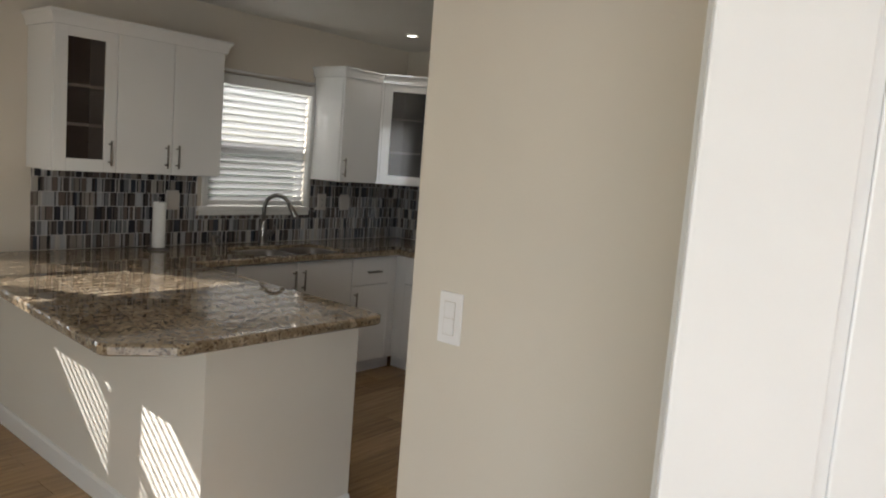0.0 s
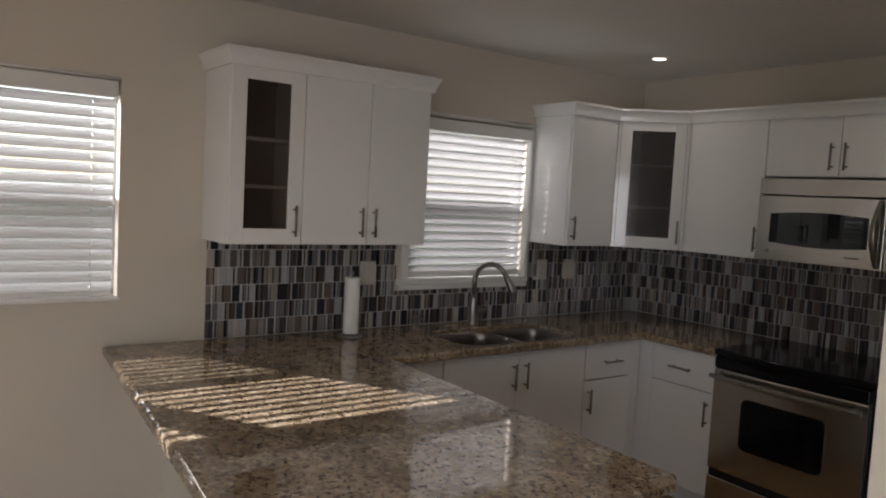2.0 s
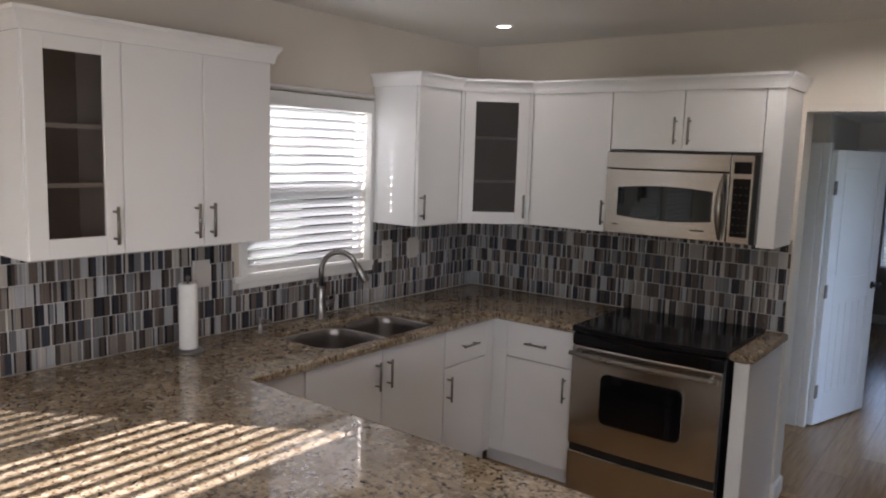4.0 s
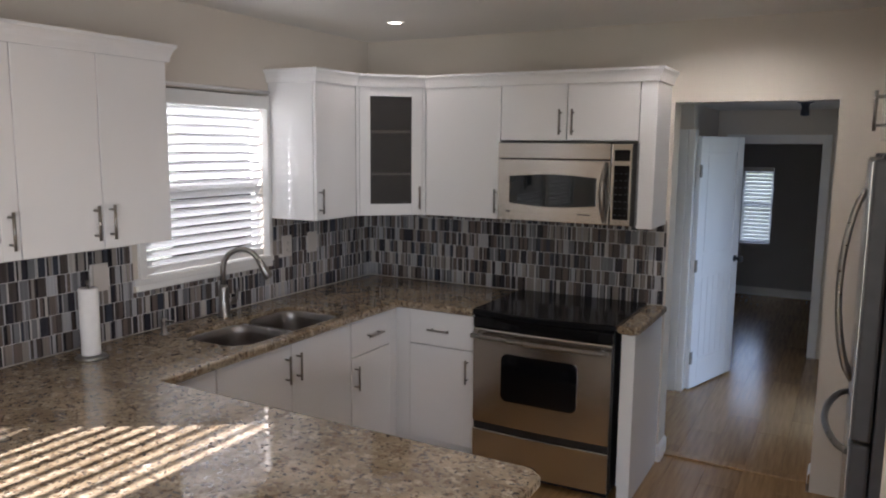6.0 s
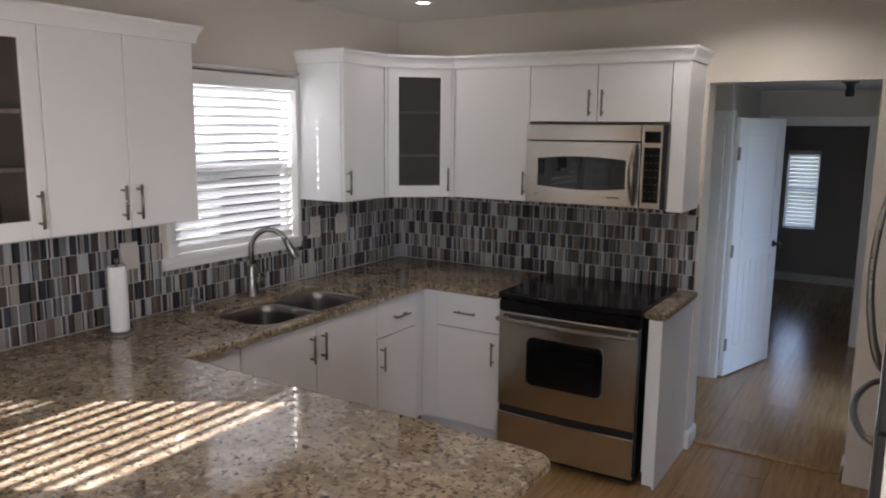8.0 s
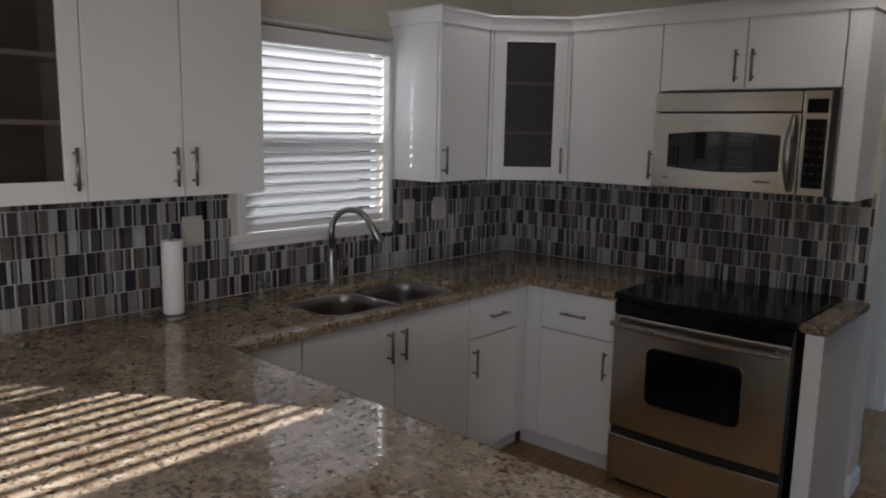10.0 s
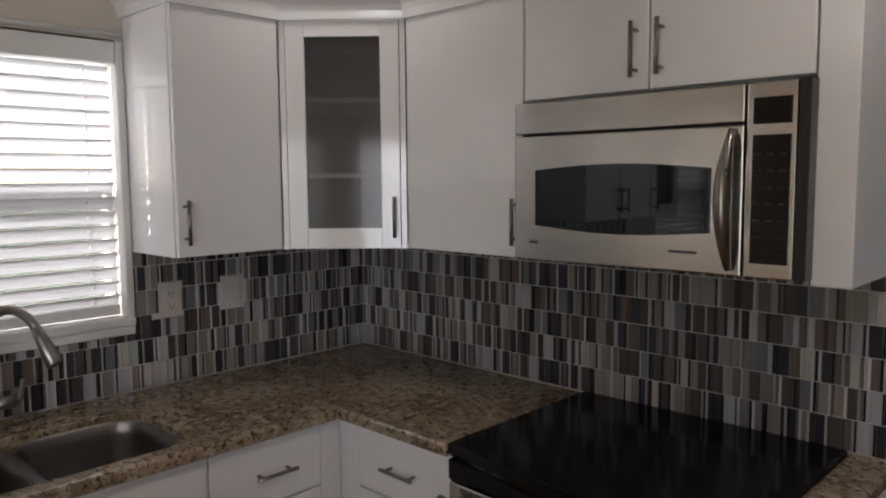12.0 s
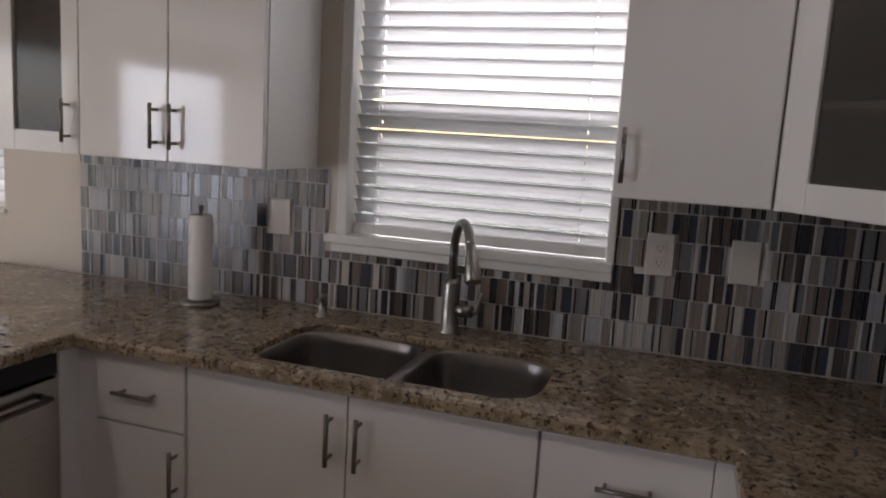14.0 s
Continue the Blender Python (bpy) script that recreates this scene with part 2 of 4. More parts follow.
def plank_material():
    m = material("oak_laminate", (0.36, 0.215, 0.095), 0.2, var=0.22, scale=3.0, bump=0.05, bscale=30, stretch=(14, 1.0, 1))
    nt = m.node_tree
    b = nt.nodes["Principled BSDF"]
    oi, hs = nt.nodes.new("ShaderNodeObjectInfo"), nt.nodes.new("ShaderNodeHueSaturation")
    mr = nt.nodes.new("ShaderNodeMapRange")
    mr.inputs["To Min"].default_value, mr.inputs["To Max"].default_value = 0.85, 1.15
    nt.links.new(oi.outputs["Random"], mr.inputs["Value"])
    nt.links.new(mr.outputs[0], hs.inputs["Value"])
    old = b.inputs["Base Color"].links[0].from_socket
    nt.links.new(old, hs.inputs["Color"])
    nt.links.new(hs.outputs[0], b.inputs["Base Color"])
    return m


PLANK = plank_material()


# ---- mesh helpers ----
def part(name, bm, mat, parent=None, label=""):
    me = bpy.data.meshes.new(name)
    bm.to_mesh(me)
    bm.free()
    me.materials.append(mat)
    ob = new(name, me)
    if parent:
        ob.parent = parent
        ob.matrix_parent_inverse = Matrix.Translation(-parent_base(parent))
    return tagged(ob, label)


def parent_base(p):
    return Vector((0, 0, 0)) if p.type == "MESH" else p.location


def thing(name, at, label, category, group="", kind=""):
    """An Empty at the thing's base; its parts are modelled in the room's own coordinates."""
    e = new(name)
    e.location, e.empty_display_size = at, 0.1
    return tagged(e, label, category, group, kind)


def box(bm, a, b, bevel=0.0, m=None, seg=2):
    lo, hi = [min(p, q) for p, q in zip(a, b)], [max(p, q) for p, q in zip(a, b)]
    v = [bm.verts.new((x, y, z)) for x in (lo[0], hi[0]) for y in (lo[1], hi[1]) for z in (lo[2], hi[2])]
    fs = [bm.faces.new([v[i] for i in q]) for q in ((0, 1, 3, 2), (4, 6, 7, 5), (0, 4, 5, 1), (2, 3, 7, 6), (0, 2, 6, 4), (1, 5, 7, 3))]
    if bevel:
        es = list({e for f in fs for e in f.edges})
        r = bmesh.ops.bevel(bm, geom=es, offset=bevel, segments=seg, affect="EDGES", profile=0.5)
        v = list({x for f in r["faces"] for x in f.verts} | {x for x in v if x.is_valid})
    if m is not None:
        bmesh.ops.transform(bm, matrix=m, verts=[x for x in v if x.is_valid])
    return bm


def boxes(*items, bevel=0.0, m=None):
    bm = bmesh.new()
    for a, b in items:
        box(bm, a, b, bevel, m)
    return bm


def tube(bm, pts, radius, seg=12, caps=True):
    """A round bar along pts; radius is one number or one for each point."""
    pts = [Vector(p) for p in pts]
    rs = radius if isinstance(radius, (list, tuple)) else [radius] * len(pts)
    rings, up = [], None
    for i, p in enumerate(pts):
        d = (pts[min(i + 1, len(pts) - 1)] - pts[max(i - 1, 0)]).normalized()
        if up is None:
            up = d.orthogonal().normalized()
        up = (up - d * up.dot(d)).normalized()
        s = d.cross(up)
        rings.append([bm.verts.new(p + (up * math.cos(a) + s * math.sin(a)) * rs[i]) for a in (2 * math.pi * k / seg for k in range(seg))])
    for r0, r1 in zip(rings, rings[1:]):
        for k in range(seg):
            f = bm.faces.new((r0[k], r0[(k + 1) % seg], r1[(k + 1) % seg], r1[k]))
            f.smooth = True
    if caps:
        bm.faces.new(rings[0][::-1])
        bm.faces.new(rings[-1])
    return bm


def lathe(bm, centre, profile, seg=32):
    """profile: radius, height pairs round the upright through centre."""
    c = Vector(centre)
    rings = [[bm.verts.new(c + Vector((r * math.cos(2 * math.pi * k / seg), r * math.sin(2 * math.pi * k / seg), z))) for k in range(seg)] for r, z in profile]
    for r0, r1 in zip(rings, rings[1:]):
        for k in range(seg):
            f = bm.faces.new((r0[k], r0[(k + 1) % seg], r1[(k + 1) % seg], r1[k]))
            f.smooth = True
    return bm


def offset_ring(pts, d, closed=True):
    """pts moved by d to the right of their way round, with mitred corners."""
    out, n = [], len(pts)
    for i, p in enumerate(pts):
        p = Vector(p)
        a = Vector(pts[i - 1]) if closed or i else None
        b = Vector(pts[(i + 1) % n]) if closed or i < n - 1 else None
        ns = []
        for q0, q1 in ((a, p), (p, b)):
            if q0 is not None and q1 is not None:
                t = (q1 - q0).normalized()
                ns.append(Vector((t.y, -t.x)))
        if len(ns) == 1:
            out.append(p + ns[0] * d)
        else:
            h = (ns[0] + ns[1]).normalized()
            out.append(p + h * d / max(0.3, h.dot(ns[0])))
    return out


def sweep(bm, path, profile, closed=False):
    """profile: (outward, z) pairs swept along the plan path, outward being to its right."""
    rings = [[bm.verts.new((*q, z)) for q in offset_ring(path, o, closed)] for o, z in profile]
    n = len(path)
    for r0, r1 in zip(rings, rings[1:]):
        for k in range(n if closed else n - 1):
            bm.faces.new((r0[k], r0[(k + 1) % n], r1[(k + 1) % n], r1[k]))
    return rings


def rounded(x0, y0, x1, y1, r, seg=6):
    """A rounded rectangle in plan, anticlockwise."""
    pts = []
    for cx, cy, a0 in ((x1 - r, y0 + r, -90), (x1 - r, y1 - r, 0), (x0 + r, y1 - r, 90), (x0 + r, y0 + r, 180)):
        pts += [(cx + r * math.cos(radians(a0 + 90 * k / seg)), cy + r * math.sin(radians(a0 + 90 * k / seg))) for k in range(seg + 1)]
    return pts


def slab(outline, holes, top, thick):
    """A worktop with eased edges; outline runs anticlockwise, holes too."""
    bm = bmesh.new()
    rings = sweep(bm, outline, ((-0.014, top), (-0.006, top - 0.002), (0, top - 0.009), (0, top - thick + 0.008), (-0.012, top - thick), (-0.10, top - thick)), True)
    edges = [bm.edges.get((rings[0][k], rings[0][(k + 1) % len(outline)])) for k in range(len(outline))]
    for h in holes:
        hr = sweep(bm, h, ((0.004, top), (0, top - 0.003), (0, top - thick)), True)
        edges += [bm.edges.get((hr[0][k], hr[0][(k + 1) % len(h)])) for k in range(len(h))]
    bmesh.ops.triangle_fill(bm, use_beauty=True, use_dissolve=False, edges=edges)
    bmesh.ops.recalc_face_normals(bm, faces=bm.faces)
    return bm


def pull(parent, p0, p1, out, r=0.006):
    """A bar pull from p0 to p1, standing off its door along out, on two posts."""
    p0, p1, out = Vector(p0), Vector(p1), Vector(out)
    bm = bmesh.new()
    tube(bm, (p0 + out * 0.032, p1 + out * 0.032), r, 10)
    for f in (0.14, 0.86):
        q = p0.lerp(p1, f)
        tube(bm, (q, q + out * 0.032), r * 0.8, 8)
    part("handle", bm, NICKEL, parent, "brushed nickel bar handle")


def upright(parent, x, y, z, out, length=0.135):
    pull(parent, (x, y, z - length / 2), (x, y, z + length / 2), out)


# ---- setting ----
def wall(name, *items, mat=None):
    return tagged(part(name, boxes(*items), mat or WALL), "plain beige painted wall", "wall", kind="structure")


H = 2.47
# sink wall with its window openings
wall("wall_west", ((-0.16, -6.6, 0), (0, -5.03, H)), ((-0.16, -5.03, 0), (0, -4.22, 1.127)), ((-0.16, -5.03, 2.045), (0, -4.22, H)),
     ((-0.16, -4.22, 0), (0, -4.13, H)), ((-0.16, -4.13, 0), (0, -3.33, 1.127)), ((-0.16, -4.13, 2.045), (0, -3.33, H)),
     ((-0.16, -3.33, 0), (0, -1.855, H)), ((-0.16, -1.855, 0), (0, -1.012, 1.15)), ((-0.16, -1.855, 2.065), (0, -1.012, H)), ((-0.16, -1.012, 0), (0, 0.16, H)))
wall("wall_north", ((0, 0, 0), (2.005, 0.16, H)), ((2.005, 0, 2.042), (2.795, 0.16, H)), ((2.795, 0, 0), (3.9, 0.16, H)))
wall("wall_fridge_back", ((3.75, -2.97, 0), (3.9, 0, H)))
wall("wall_partition", ((2.948, -3.06, 0), (7.0, -2.93, H)))
wall("wall_east", ((7.0, -6.6, 0), (7.15, -2.97, H)))
# neither opening is seen; both are cut for the fill lamps
wall("wall_south", ((-0.16, -6.75, 0), (2.4, -6.6, H)), ((2.4, -6.75, 2.1), (4.4, -6.6, H)), ((4.4, -6.75, 0), (5.0, -6.6, H)), ((5.0, -6.75, 2.1), (6.9, -6.6, H)), ((6.9, -6.75, 0), (7.15, -6.6, H)))
tagged(part("ceiling", boxes(((-0.16, -6.75, H), (7.15, 0.16, H + 0.12))), CEIL), "smooth off-white painted ceiling", "ceiling", kind="structure")
# unseen slab added to keep direct sun out of the south openings
tagged(part("south_opening_shade", boxes(((0.6, -9.2, 2.33), (9.2, -6.75, 2.45))), CEIL), "plain white slab added out of view to shade the south openings", "porch roof", kind="structure")
# passage and bedroom beyond the opening
wall("wall_passage_west", ((0.9, 1.36, 0), (1.79, 1.46, 2.3)), ((1.79, 1.36, 1.93), (1.86, 1.46, 2.3)), ((1.72, 1.46, 0), (1.80, 2.97, 2.3)))
wall("wall_passage_east", ((2.90, 0.16, 0), (3.04, 0.85, 2.3)), ((2.90, 0.85, 1.95), (3.04, 1.65, 2.3)), ((2.90, 1.65, 0), (3.04, 2.85, 2.3)))
wall("wall_passage_end", ((1.80, 2.85, 0), (1.95, 2.97, 2.3)), ((1.95, 2.85, 1.84), (2.64, 2.97, 2.3)), ((2.64, 2.85, 0), (2.90, 2.97, 2.3)))
tagged(part("ceiling_passage", boxes(((0.9, 0.16, 2.13), (3.04, 2.97, 2.21))), CEIL), "dim white passage ceiling", "ceiling", kind="structure")
wall("wall_side_room", ((0.9, 0.16, 0), (1.0, 1.36, 2.3)), ((0.9, 1.46, 0), (1.0, 2.97, 2.3)), ((1.0, 2.85, 0), (1.72, 2.97, 2.3)))
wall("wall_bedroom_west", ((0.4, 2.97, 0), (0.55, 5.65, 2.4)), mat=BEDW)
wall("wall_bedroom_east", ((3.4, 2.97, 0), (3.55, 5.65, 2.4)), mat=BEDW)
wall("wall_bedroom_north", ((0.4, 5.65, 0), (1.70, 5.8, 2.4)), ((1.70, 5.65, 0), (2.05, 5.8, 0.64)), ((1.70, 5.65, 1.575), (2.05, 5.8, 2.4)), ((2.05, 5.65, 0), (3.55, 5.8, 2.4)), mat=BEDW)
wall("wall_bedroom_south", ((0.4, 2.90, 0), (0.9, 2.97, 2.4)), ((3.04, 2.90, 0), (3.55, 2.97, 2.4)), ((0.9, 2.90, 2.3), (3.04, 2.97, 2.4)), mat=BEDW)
tagged(part("ceiling_bedroom", boxes(((0.4, 2.97, 2.4), (3.55, 5.8, 2.5))), CEIL), "dim white bedroom ceiling", "ceiling", kind="structure")
bm = bmesh.new()
box(bm, (-400, -400, -0.30), (400, 400, -0.25))
tagged(part("ground", bm, LAWN), "sunlit dry lawn outside", "ground", kind="structure")

BASE = ((0.0, 0.0), (0.014, 0.0), (0.014, 0.085), (0.008, 0.098), (0.0, 0.1))


def baseboard(path):
    bm = bmesh.new()
    sweep(bm, path, BASE)
    tagged(part("baseboard", bm, TRIM), "white painted wooden baseboard", "baseboard", kind="structure")


baseboard(((1.99, 0.0), (2.005, 0.0), (2.005, 0.16)))
baseboard(((2.948, -2.93), (2.948, -3.06), (7.0, -3.06)))
baseboard(((0.0, -6.6), (0.0, -3.19)))
baseboard(((2.795, 0.0), (2.795, 0.16))[::-1])
baseboard(((0.55, 5.65), (3.4, 5.65)))
tagged(part("trim", boxes(((2.005, 0.10, 0), (2.795, 0.165, 0.012)), bevel=0.004), PLANK), "wooden threshold strip in the opening", "threshold", kind="structure")
bm = bmesh.new()
for a, b in (((1.70, 1.335, 0), (1.83, 1.36, 1.93)), ((1.79, 1.36, 0), (1.88, 1.46, 1.93)), ((1.835, 1.345, 0), (1.88, 1.36, 1.93))):
    box(bm, a, b, 0.004)
tagged(part("trim", bm, TRIM), "white door casing along the passage", "door casing", kind="structure")
bm = bmesh.new()
for a, b in (((1.88, 2.832, 0), (1.95, 2.85, 1.92)), ((2.64, 2.832, 0), (2.71, 2.85, 1.92)), ((1.95, 2.832, 1.84), (2.64, 2.85, 1.92))):
    box(bm, a, b, 0.004)
tagged(part("trim", bm, TRIM), "white casing round the bedroom doorway", "door casing", kind="structure")


# ---- windows and blinds ----
def window(name, y0, y1, z0, z1):
    """A sash window set deep in the west wall."""
    w = thing(name, (-0.1, (y0 + y1) / 2, z0), "white vinyl sash window with daylight behind", "window", kind="structure")
    bm = bmesh.new()
    for a, b in (((-0.115, y0, z0), (-0.075, y0 + 0.014, z1)), ((-0.115, y1 - 0.014, z0), (-0.075, y1, z1)), ((-0.115, y0, z0), (-0.075, y1, z0 + 0.035)), ((-0.115, y0, z1 - 0.035), (-0.075, y1, z1))):
        box(bm, a, b, 0.003)
    part("window_frame", bm, VINYL, w)
    zm = (z0 + z1) / 2 - 0.03
    bm = boxes(((-0.118, y0 + 0.03, zm - 0.025), (-0.07, y1 - 0.03, zm + 0.025)), bevel=0.003)
    part("meeting_rail", bm, VINYL, w)
    for a, b in ((z0 + 0.03, zm - 0.02), (zm + 0.02, z1 - 0.03)):
        p = part("pane", boxes(((-0.097, y0 + 0.03, a), (-0.093, y1 - 0.03, b))), CLEAR, w)
        p.visible_shadow = False
    part("insect_screen", boxes(((-0.128, y0 + 0.02, z0 + 0.03), (-0.127, y1 - 0.02, zm)) ), SCREEN, w, "fine grey insect screen over the lower sash")
    return w


def blind(label, y0, y1, z0, z1, x, tilt, pitch=0.0465, depth=0.05, side=0.008, front=0.035, rail=0.026, cords=(0.12, 0.88)):
    b = thing("window_blind", (x, (y0 + y1) / 2, z0), label, "blind", "white slatted blinds")
    part("valance", boxes(((x - 0.03, y0, z1 - 0.07), (x + front, y1, z1)), bevel=0.006), TRIM, b, "white moulded valance")
    n = round((z1 - 0.095 - z0 - rail - 0.012) / pitch)
    pitch = (z1 - 0.095 - z0 - rail - 0.012) / n
    me = None
    for k in range(n + 1):
        z = z1 - 0.095 - k * pitch
        bm = bmesh.new()
        us = [-depth / 2, -depth / 3, -0.0085, 0.0, 0.0085, depth / 3, depth / 2]
        ys = [y0 + side] + [v for f in cords for v in (y0 + (y1 - y0) * f - 0.0022, y0 + (y1 - y0) * f + 0.0022)] + [y1 - side]
        # a shallow crowned board with a slot at each lift cord
        grid = [[[bm.verts.new((u * math.cos(tilt) + v * math.sin(tilt), yy, -u * math.sin(tilt) + v * math.cos(tilt)))
                  for u in us for v in (0.0035 * math.cos(math.pi * u / depth) + sgn,)] for yy in ys] for sgn in (0.0013, -0.0013)]
        solid = {(j, i) for j in range(len(ys) - 1) for i in range(6) if not (j % 2 and i in (2, 3))}
        for j, i in solid:
            for g, flip in zip(grid, (False, True)):
                q = (g[j][i], g[j][i + 1], g[j + 1][i + 1], g[j + 1][i])
                f = bm.faces.new(q if flip else q[::-1])
                f.smooth = True
            for (dj, di), (p, q) in (((-1, 0), ((j, i), (j, i + 1))), ((1, 0), ((j + 1, i), (j + 1, i + 1))), ((0, -1), ((j, i), (j + 1, i))), ((0, 1), ((j, i + 1), (j + 1, i + 1)))):
                if (j + dj, i + di) not in solid:
                    bm.faces.new((grid[0][p[0]][p[1]], grid[0][q[0]][q[1]], grid[1][q[0]][q[1]], grid[1][p[0]][p[1]]))
        if me is None:
            s = part("slat", bm, BLIND, b)
            me = s.data
        else:
            bm.free()
            s = new("slat", me)
            s.parent, s.matrix_parent_inverse = b, Matrix.Translation(-b.location)
        s.location = (x, 0, z)
    part("bottom_rail", boxes(((x - 0.012, y0 + side, z0 + 0.002), (x + 0.014, y1 - side, z0 + rail)), bevel=0.004), TRIM, b)
    for f in cords:
        bm = bmesh.new()
        tube(bm, ((x + 0.013, y0 + (y1 - y0) * f, z0 + rail * 0.55), (x + 0.018, y0 + (y1 - y0) * f, z0 + rail * 0.55)), (0.006, 0.005), 12)
        part("cord_button", bm, TRIM, b)
    for f in cords:
        bm = bmesh.new()
        yy = y0 + (y1 - y0) * f
        for dx in (-0.024, 0.025):
            tube(bm, ((x + dx, yy, z1 - 0.06), (x + dx, yy, z0 + 0.015)), 0.0011, 6)
        part("ladder_cord", bm, TRIM, b)
    return b


window("window_1", -1.855, -1.012, 1.15, 2.065)
window("window_2", -4.13, -3.33, 1.127, 2.045)
window("window_3", -5.03, -4.22, 1.127, 2.045)
blind("white slatted blind in the window over the sink", -1.85, -1.017, 1.174, 2.056, -0.04, radians(-55), depth=0.0508, side=0.002, front=0.062, rail=0.036, cords=(0.10, 0.897))
blind("white slatted blind in the dining area window", -4.12, -3.34, 1.132, 2.042, -0.035, radians(56))
blind("white slatted blind in the second dining area window", -5.02, -4.23, 1.132, 2.042, -0.035, radians(56))
# casing of the sink window
bm = bmesh.new()
for a, b in (((-0.03, -1.893, 1.15), (0.016, -1.853, 2.062)), ((-0.03, -1.014, 1.15), (0.016, -0.988, 2.062)), ((-0.03, -1.908, 1.112), (0.018, -0.99, 1.142)), ((-0.07, -1.932, 1.142), (0.026, -0.99, 1.172))):
    box(bm, a, b, 0.005)
tagged(part("trim", bm, TRIM), "white painted casing and sill of the sink window", "window casing", kind="structure")
bm = bmesh.new()
tube(bm, ((0.022, -1.94, 2.078), (0.022, -1.0, 2.078)), 0.009, 10)
tagged(part("trim", bm, TRIM), "slim white rounded strip above the sink window", "window trim", kind="structure")
for y0, y1 in ((-4.13, -3.33), (-5.03, -4.22)):
    tagged(part("trim", boxes(((-0.07, y0 + 0.002, 1.112), (0.012, y1 + 0.01, 1.13)), bevel=0.004), TRIM), "thin white window sill", "window sill", kind="structure")
    bm = bmesh.new()
    tube(bm, ((0.006, y0, 2.05), (0.006, y1, 2.05)), 0.006, 8)
    tagged(part("trim", bm, TRIM), "thin white strip above the window", "window trim", kind="structure")
# bedroom window
w = thing("window_4", (1.875, 5.72, 0.64), "bedroom window with bluish daylight behind its blind", "window", kind="structure")
bm = bmesh.new()
for a, b in (((1.70, 5.70, 0.64), (1.725, 5.73, 1.575)), ((2.025, 5.70, 0.64), (2.05, 5.73, 1.575)), ((1.70, 5.70, 0.64), (2.05, 5.73, 0.67)), ((1.70, 5.70, 1.09), (2.05, 5.73, 1.13))):
    box(bm, a, b, 0.003)
part("window_frame", bm, VINYL, w)
b = thing("window_blind", (1.875, 5.67, 0.65), "white slatted blind in the bedroom window", "blind", "white slatted blinds")
for k in range(19):
    z = 0.68 + k * 0.0465
    part("slat", boxes(((-0.17, -0.025, -0.001), (0.17, 0.025, 0.001)), m=pose(1.875, 5.675, z, 48, 0, 0)), BLIND, b)
part("valance", boxes(((1.705, 5.645, 1.53), (2.045, 5.70, 1.575)), bevel=0.004), TRIM, b)


# ---- kitchen cabinets ----
FZ0, FZ1 = 1.383, 2.15


def door_panel(parent, a, b, name="door"):
    return part(name, boxes((a, b), bevel=0.003), CAB, parent)


def glazed_door(parent, m, w, h, stile, rail, label="glass-fronted white door", glass=None):
    """A framed door with smoked glass, modelled upright in its own plane and placed by m."""
    bm = bmesh.new()
    for a, b in (((0, 0, 0), (stile, 0.02, h)), ((w - stile, 0, 0), (w, 0.02, h)), ((stile, 0, 0), (w - stile, 0.02, rail)), ((stile, 0, h - rail), (w - stile, 0.02, h))):
        box(bm, a, b, 0.002)
    bmesh.ops.transform(bm, matrix=m, verts=bm.verts)
    d = part("door", bm, CAB, parent, label)
    bm = boxes(((stile - 0.004, 0.009, rail - 0.004), (w - stile + 0.004, 0.013, h - rail + 0.004)))
    bmesh.ops.transform(bm, matrix=m, verts=bm.verts)
    part("glass_pane", bm, glass or SMOKE, d, "dark smoked glass pane")
    return d


def carcass(parent, x0, y0, x1, y1, z0, z1, t=0.016):
    """The boards of an open box, each a part."""
    for nm, a, q in (("bottom_panel", (x0, y0, z0), (x1, y1, z0 + t)), ("top_panel", (x0, y0, z1 - t), (x1, y1, z1)), ("back_panel", (x0, y0, z0 + t), (x0 + t, y1, z1 - t)),
                     ("side_panel", (x0 + t, y0, z0 + t), (x1, y0 + t, z1 - t)), ("side_panel", (x0 + t, y1 - t, z0 + t), (x1, y1, z1 - t))):
        part(nm, boxes((a, q)), CAB, parent)


CROWN = ((0.0, 2.132), (0.011, 2.132), (0.013, 2.140), (0.016, 2.158), (0.022, 2.174), (0.030, 2.186), (0.034, 2.190), (0.035, 2.203), (0.0, 2.203), (-0.03, 2.200))

# wall cabinet with one glazed and two plain doors
c = thing("wall_cabinet", (0, -2.475, FZ0), "glossy white wall cabinet with one dark glazed door and crown moulding", "cabinet", "glossy white wall cabinets")
carcass(c, 0.001, -2.975, 0.308, -1.975, FZ0, FZ1)
part("partition", boxes(((0.018, -2.648, FZ0 + 0.017), (0.308, -2.632, FZ1 - 0.017))), CAB, c)
for z in (1.632, 1.835):
    part("shelf", boxes(((0.025, -2.957, z - 0.008), (0.306, -2.65, z + 0.008)), bevel=0.002), CAB, c, "white shelf behind the smoked glass")
part("back_panel", boxes(((0.018, -2.957, FZ0 + 0.017), (0.024, -2.65, FZ1 - 0.017))), CABIN_SHADE, c)
d = glazed_door(c, Matrix(((0, -1, 0, 0.33), (1, 0, 0, -2.973), (0, 0, 1, FZ0 + 0.002), (0, 0, 0, 1))), 0.331, FZ1 - FZ0 - 0.004, 0.066, 0.068, glass=SMOKE_CLEAR)
upright(d, 0.33, -2.68, 1.49, (1, 0, 0))
for y0, y1, hy in ((-2.638, -2.308, -2.346), (-2.304, -1.977, -2.277)):
    d = door_panel(c, (0.31, y0, FZ0 + 0.002), (0.33, y1, FZ1 - 0.002))
    upright(d, 0.33, hy, 1.49, (1, 0, 0))
bm = bmesh.new()
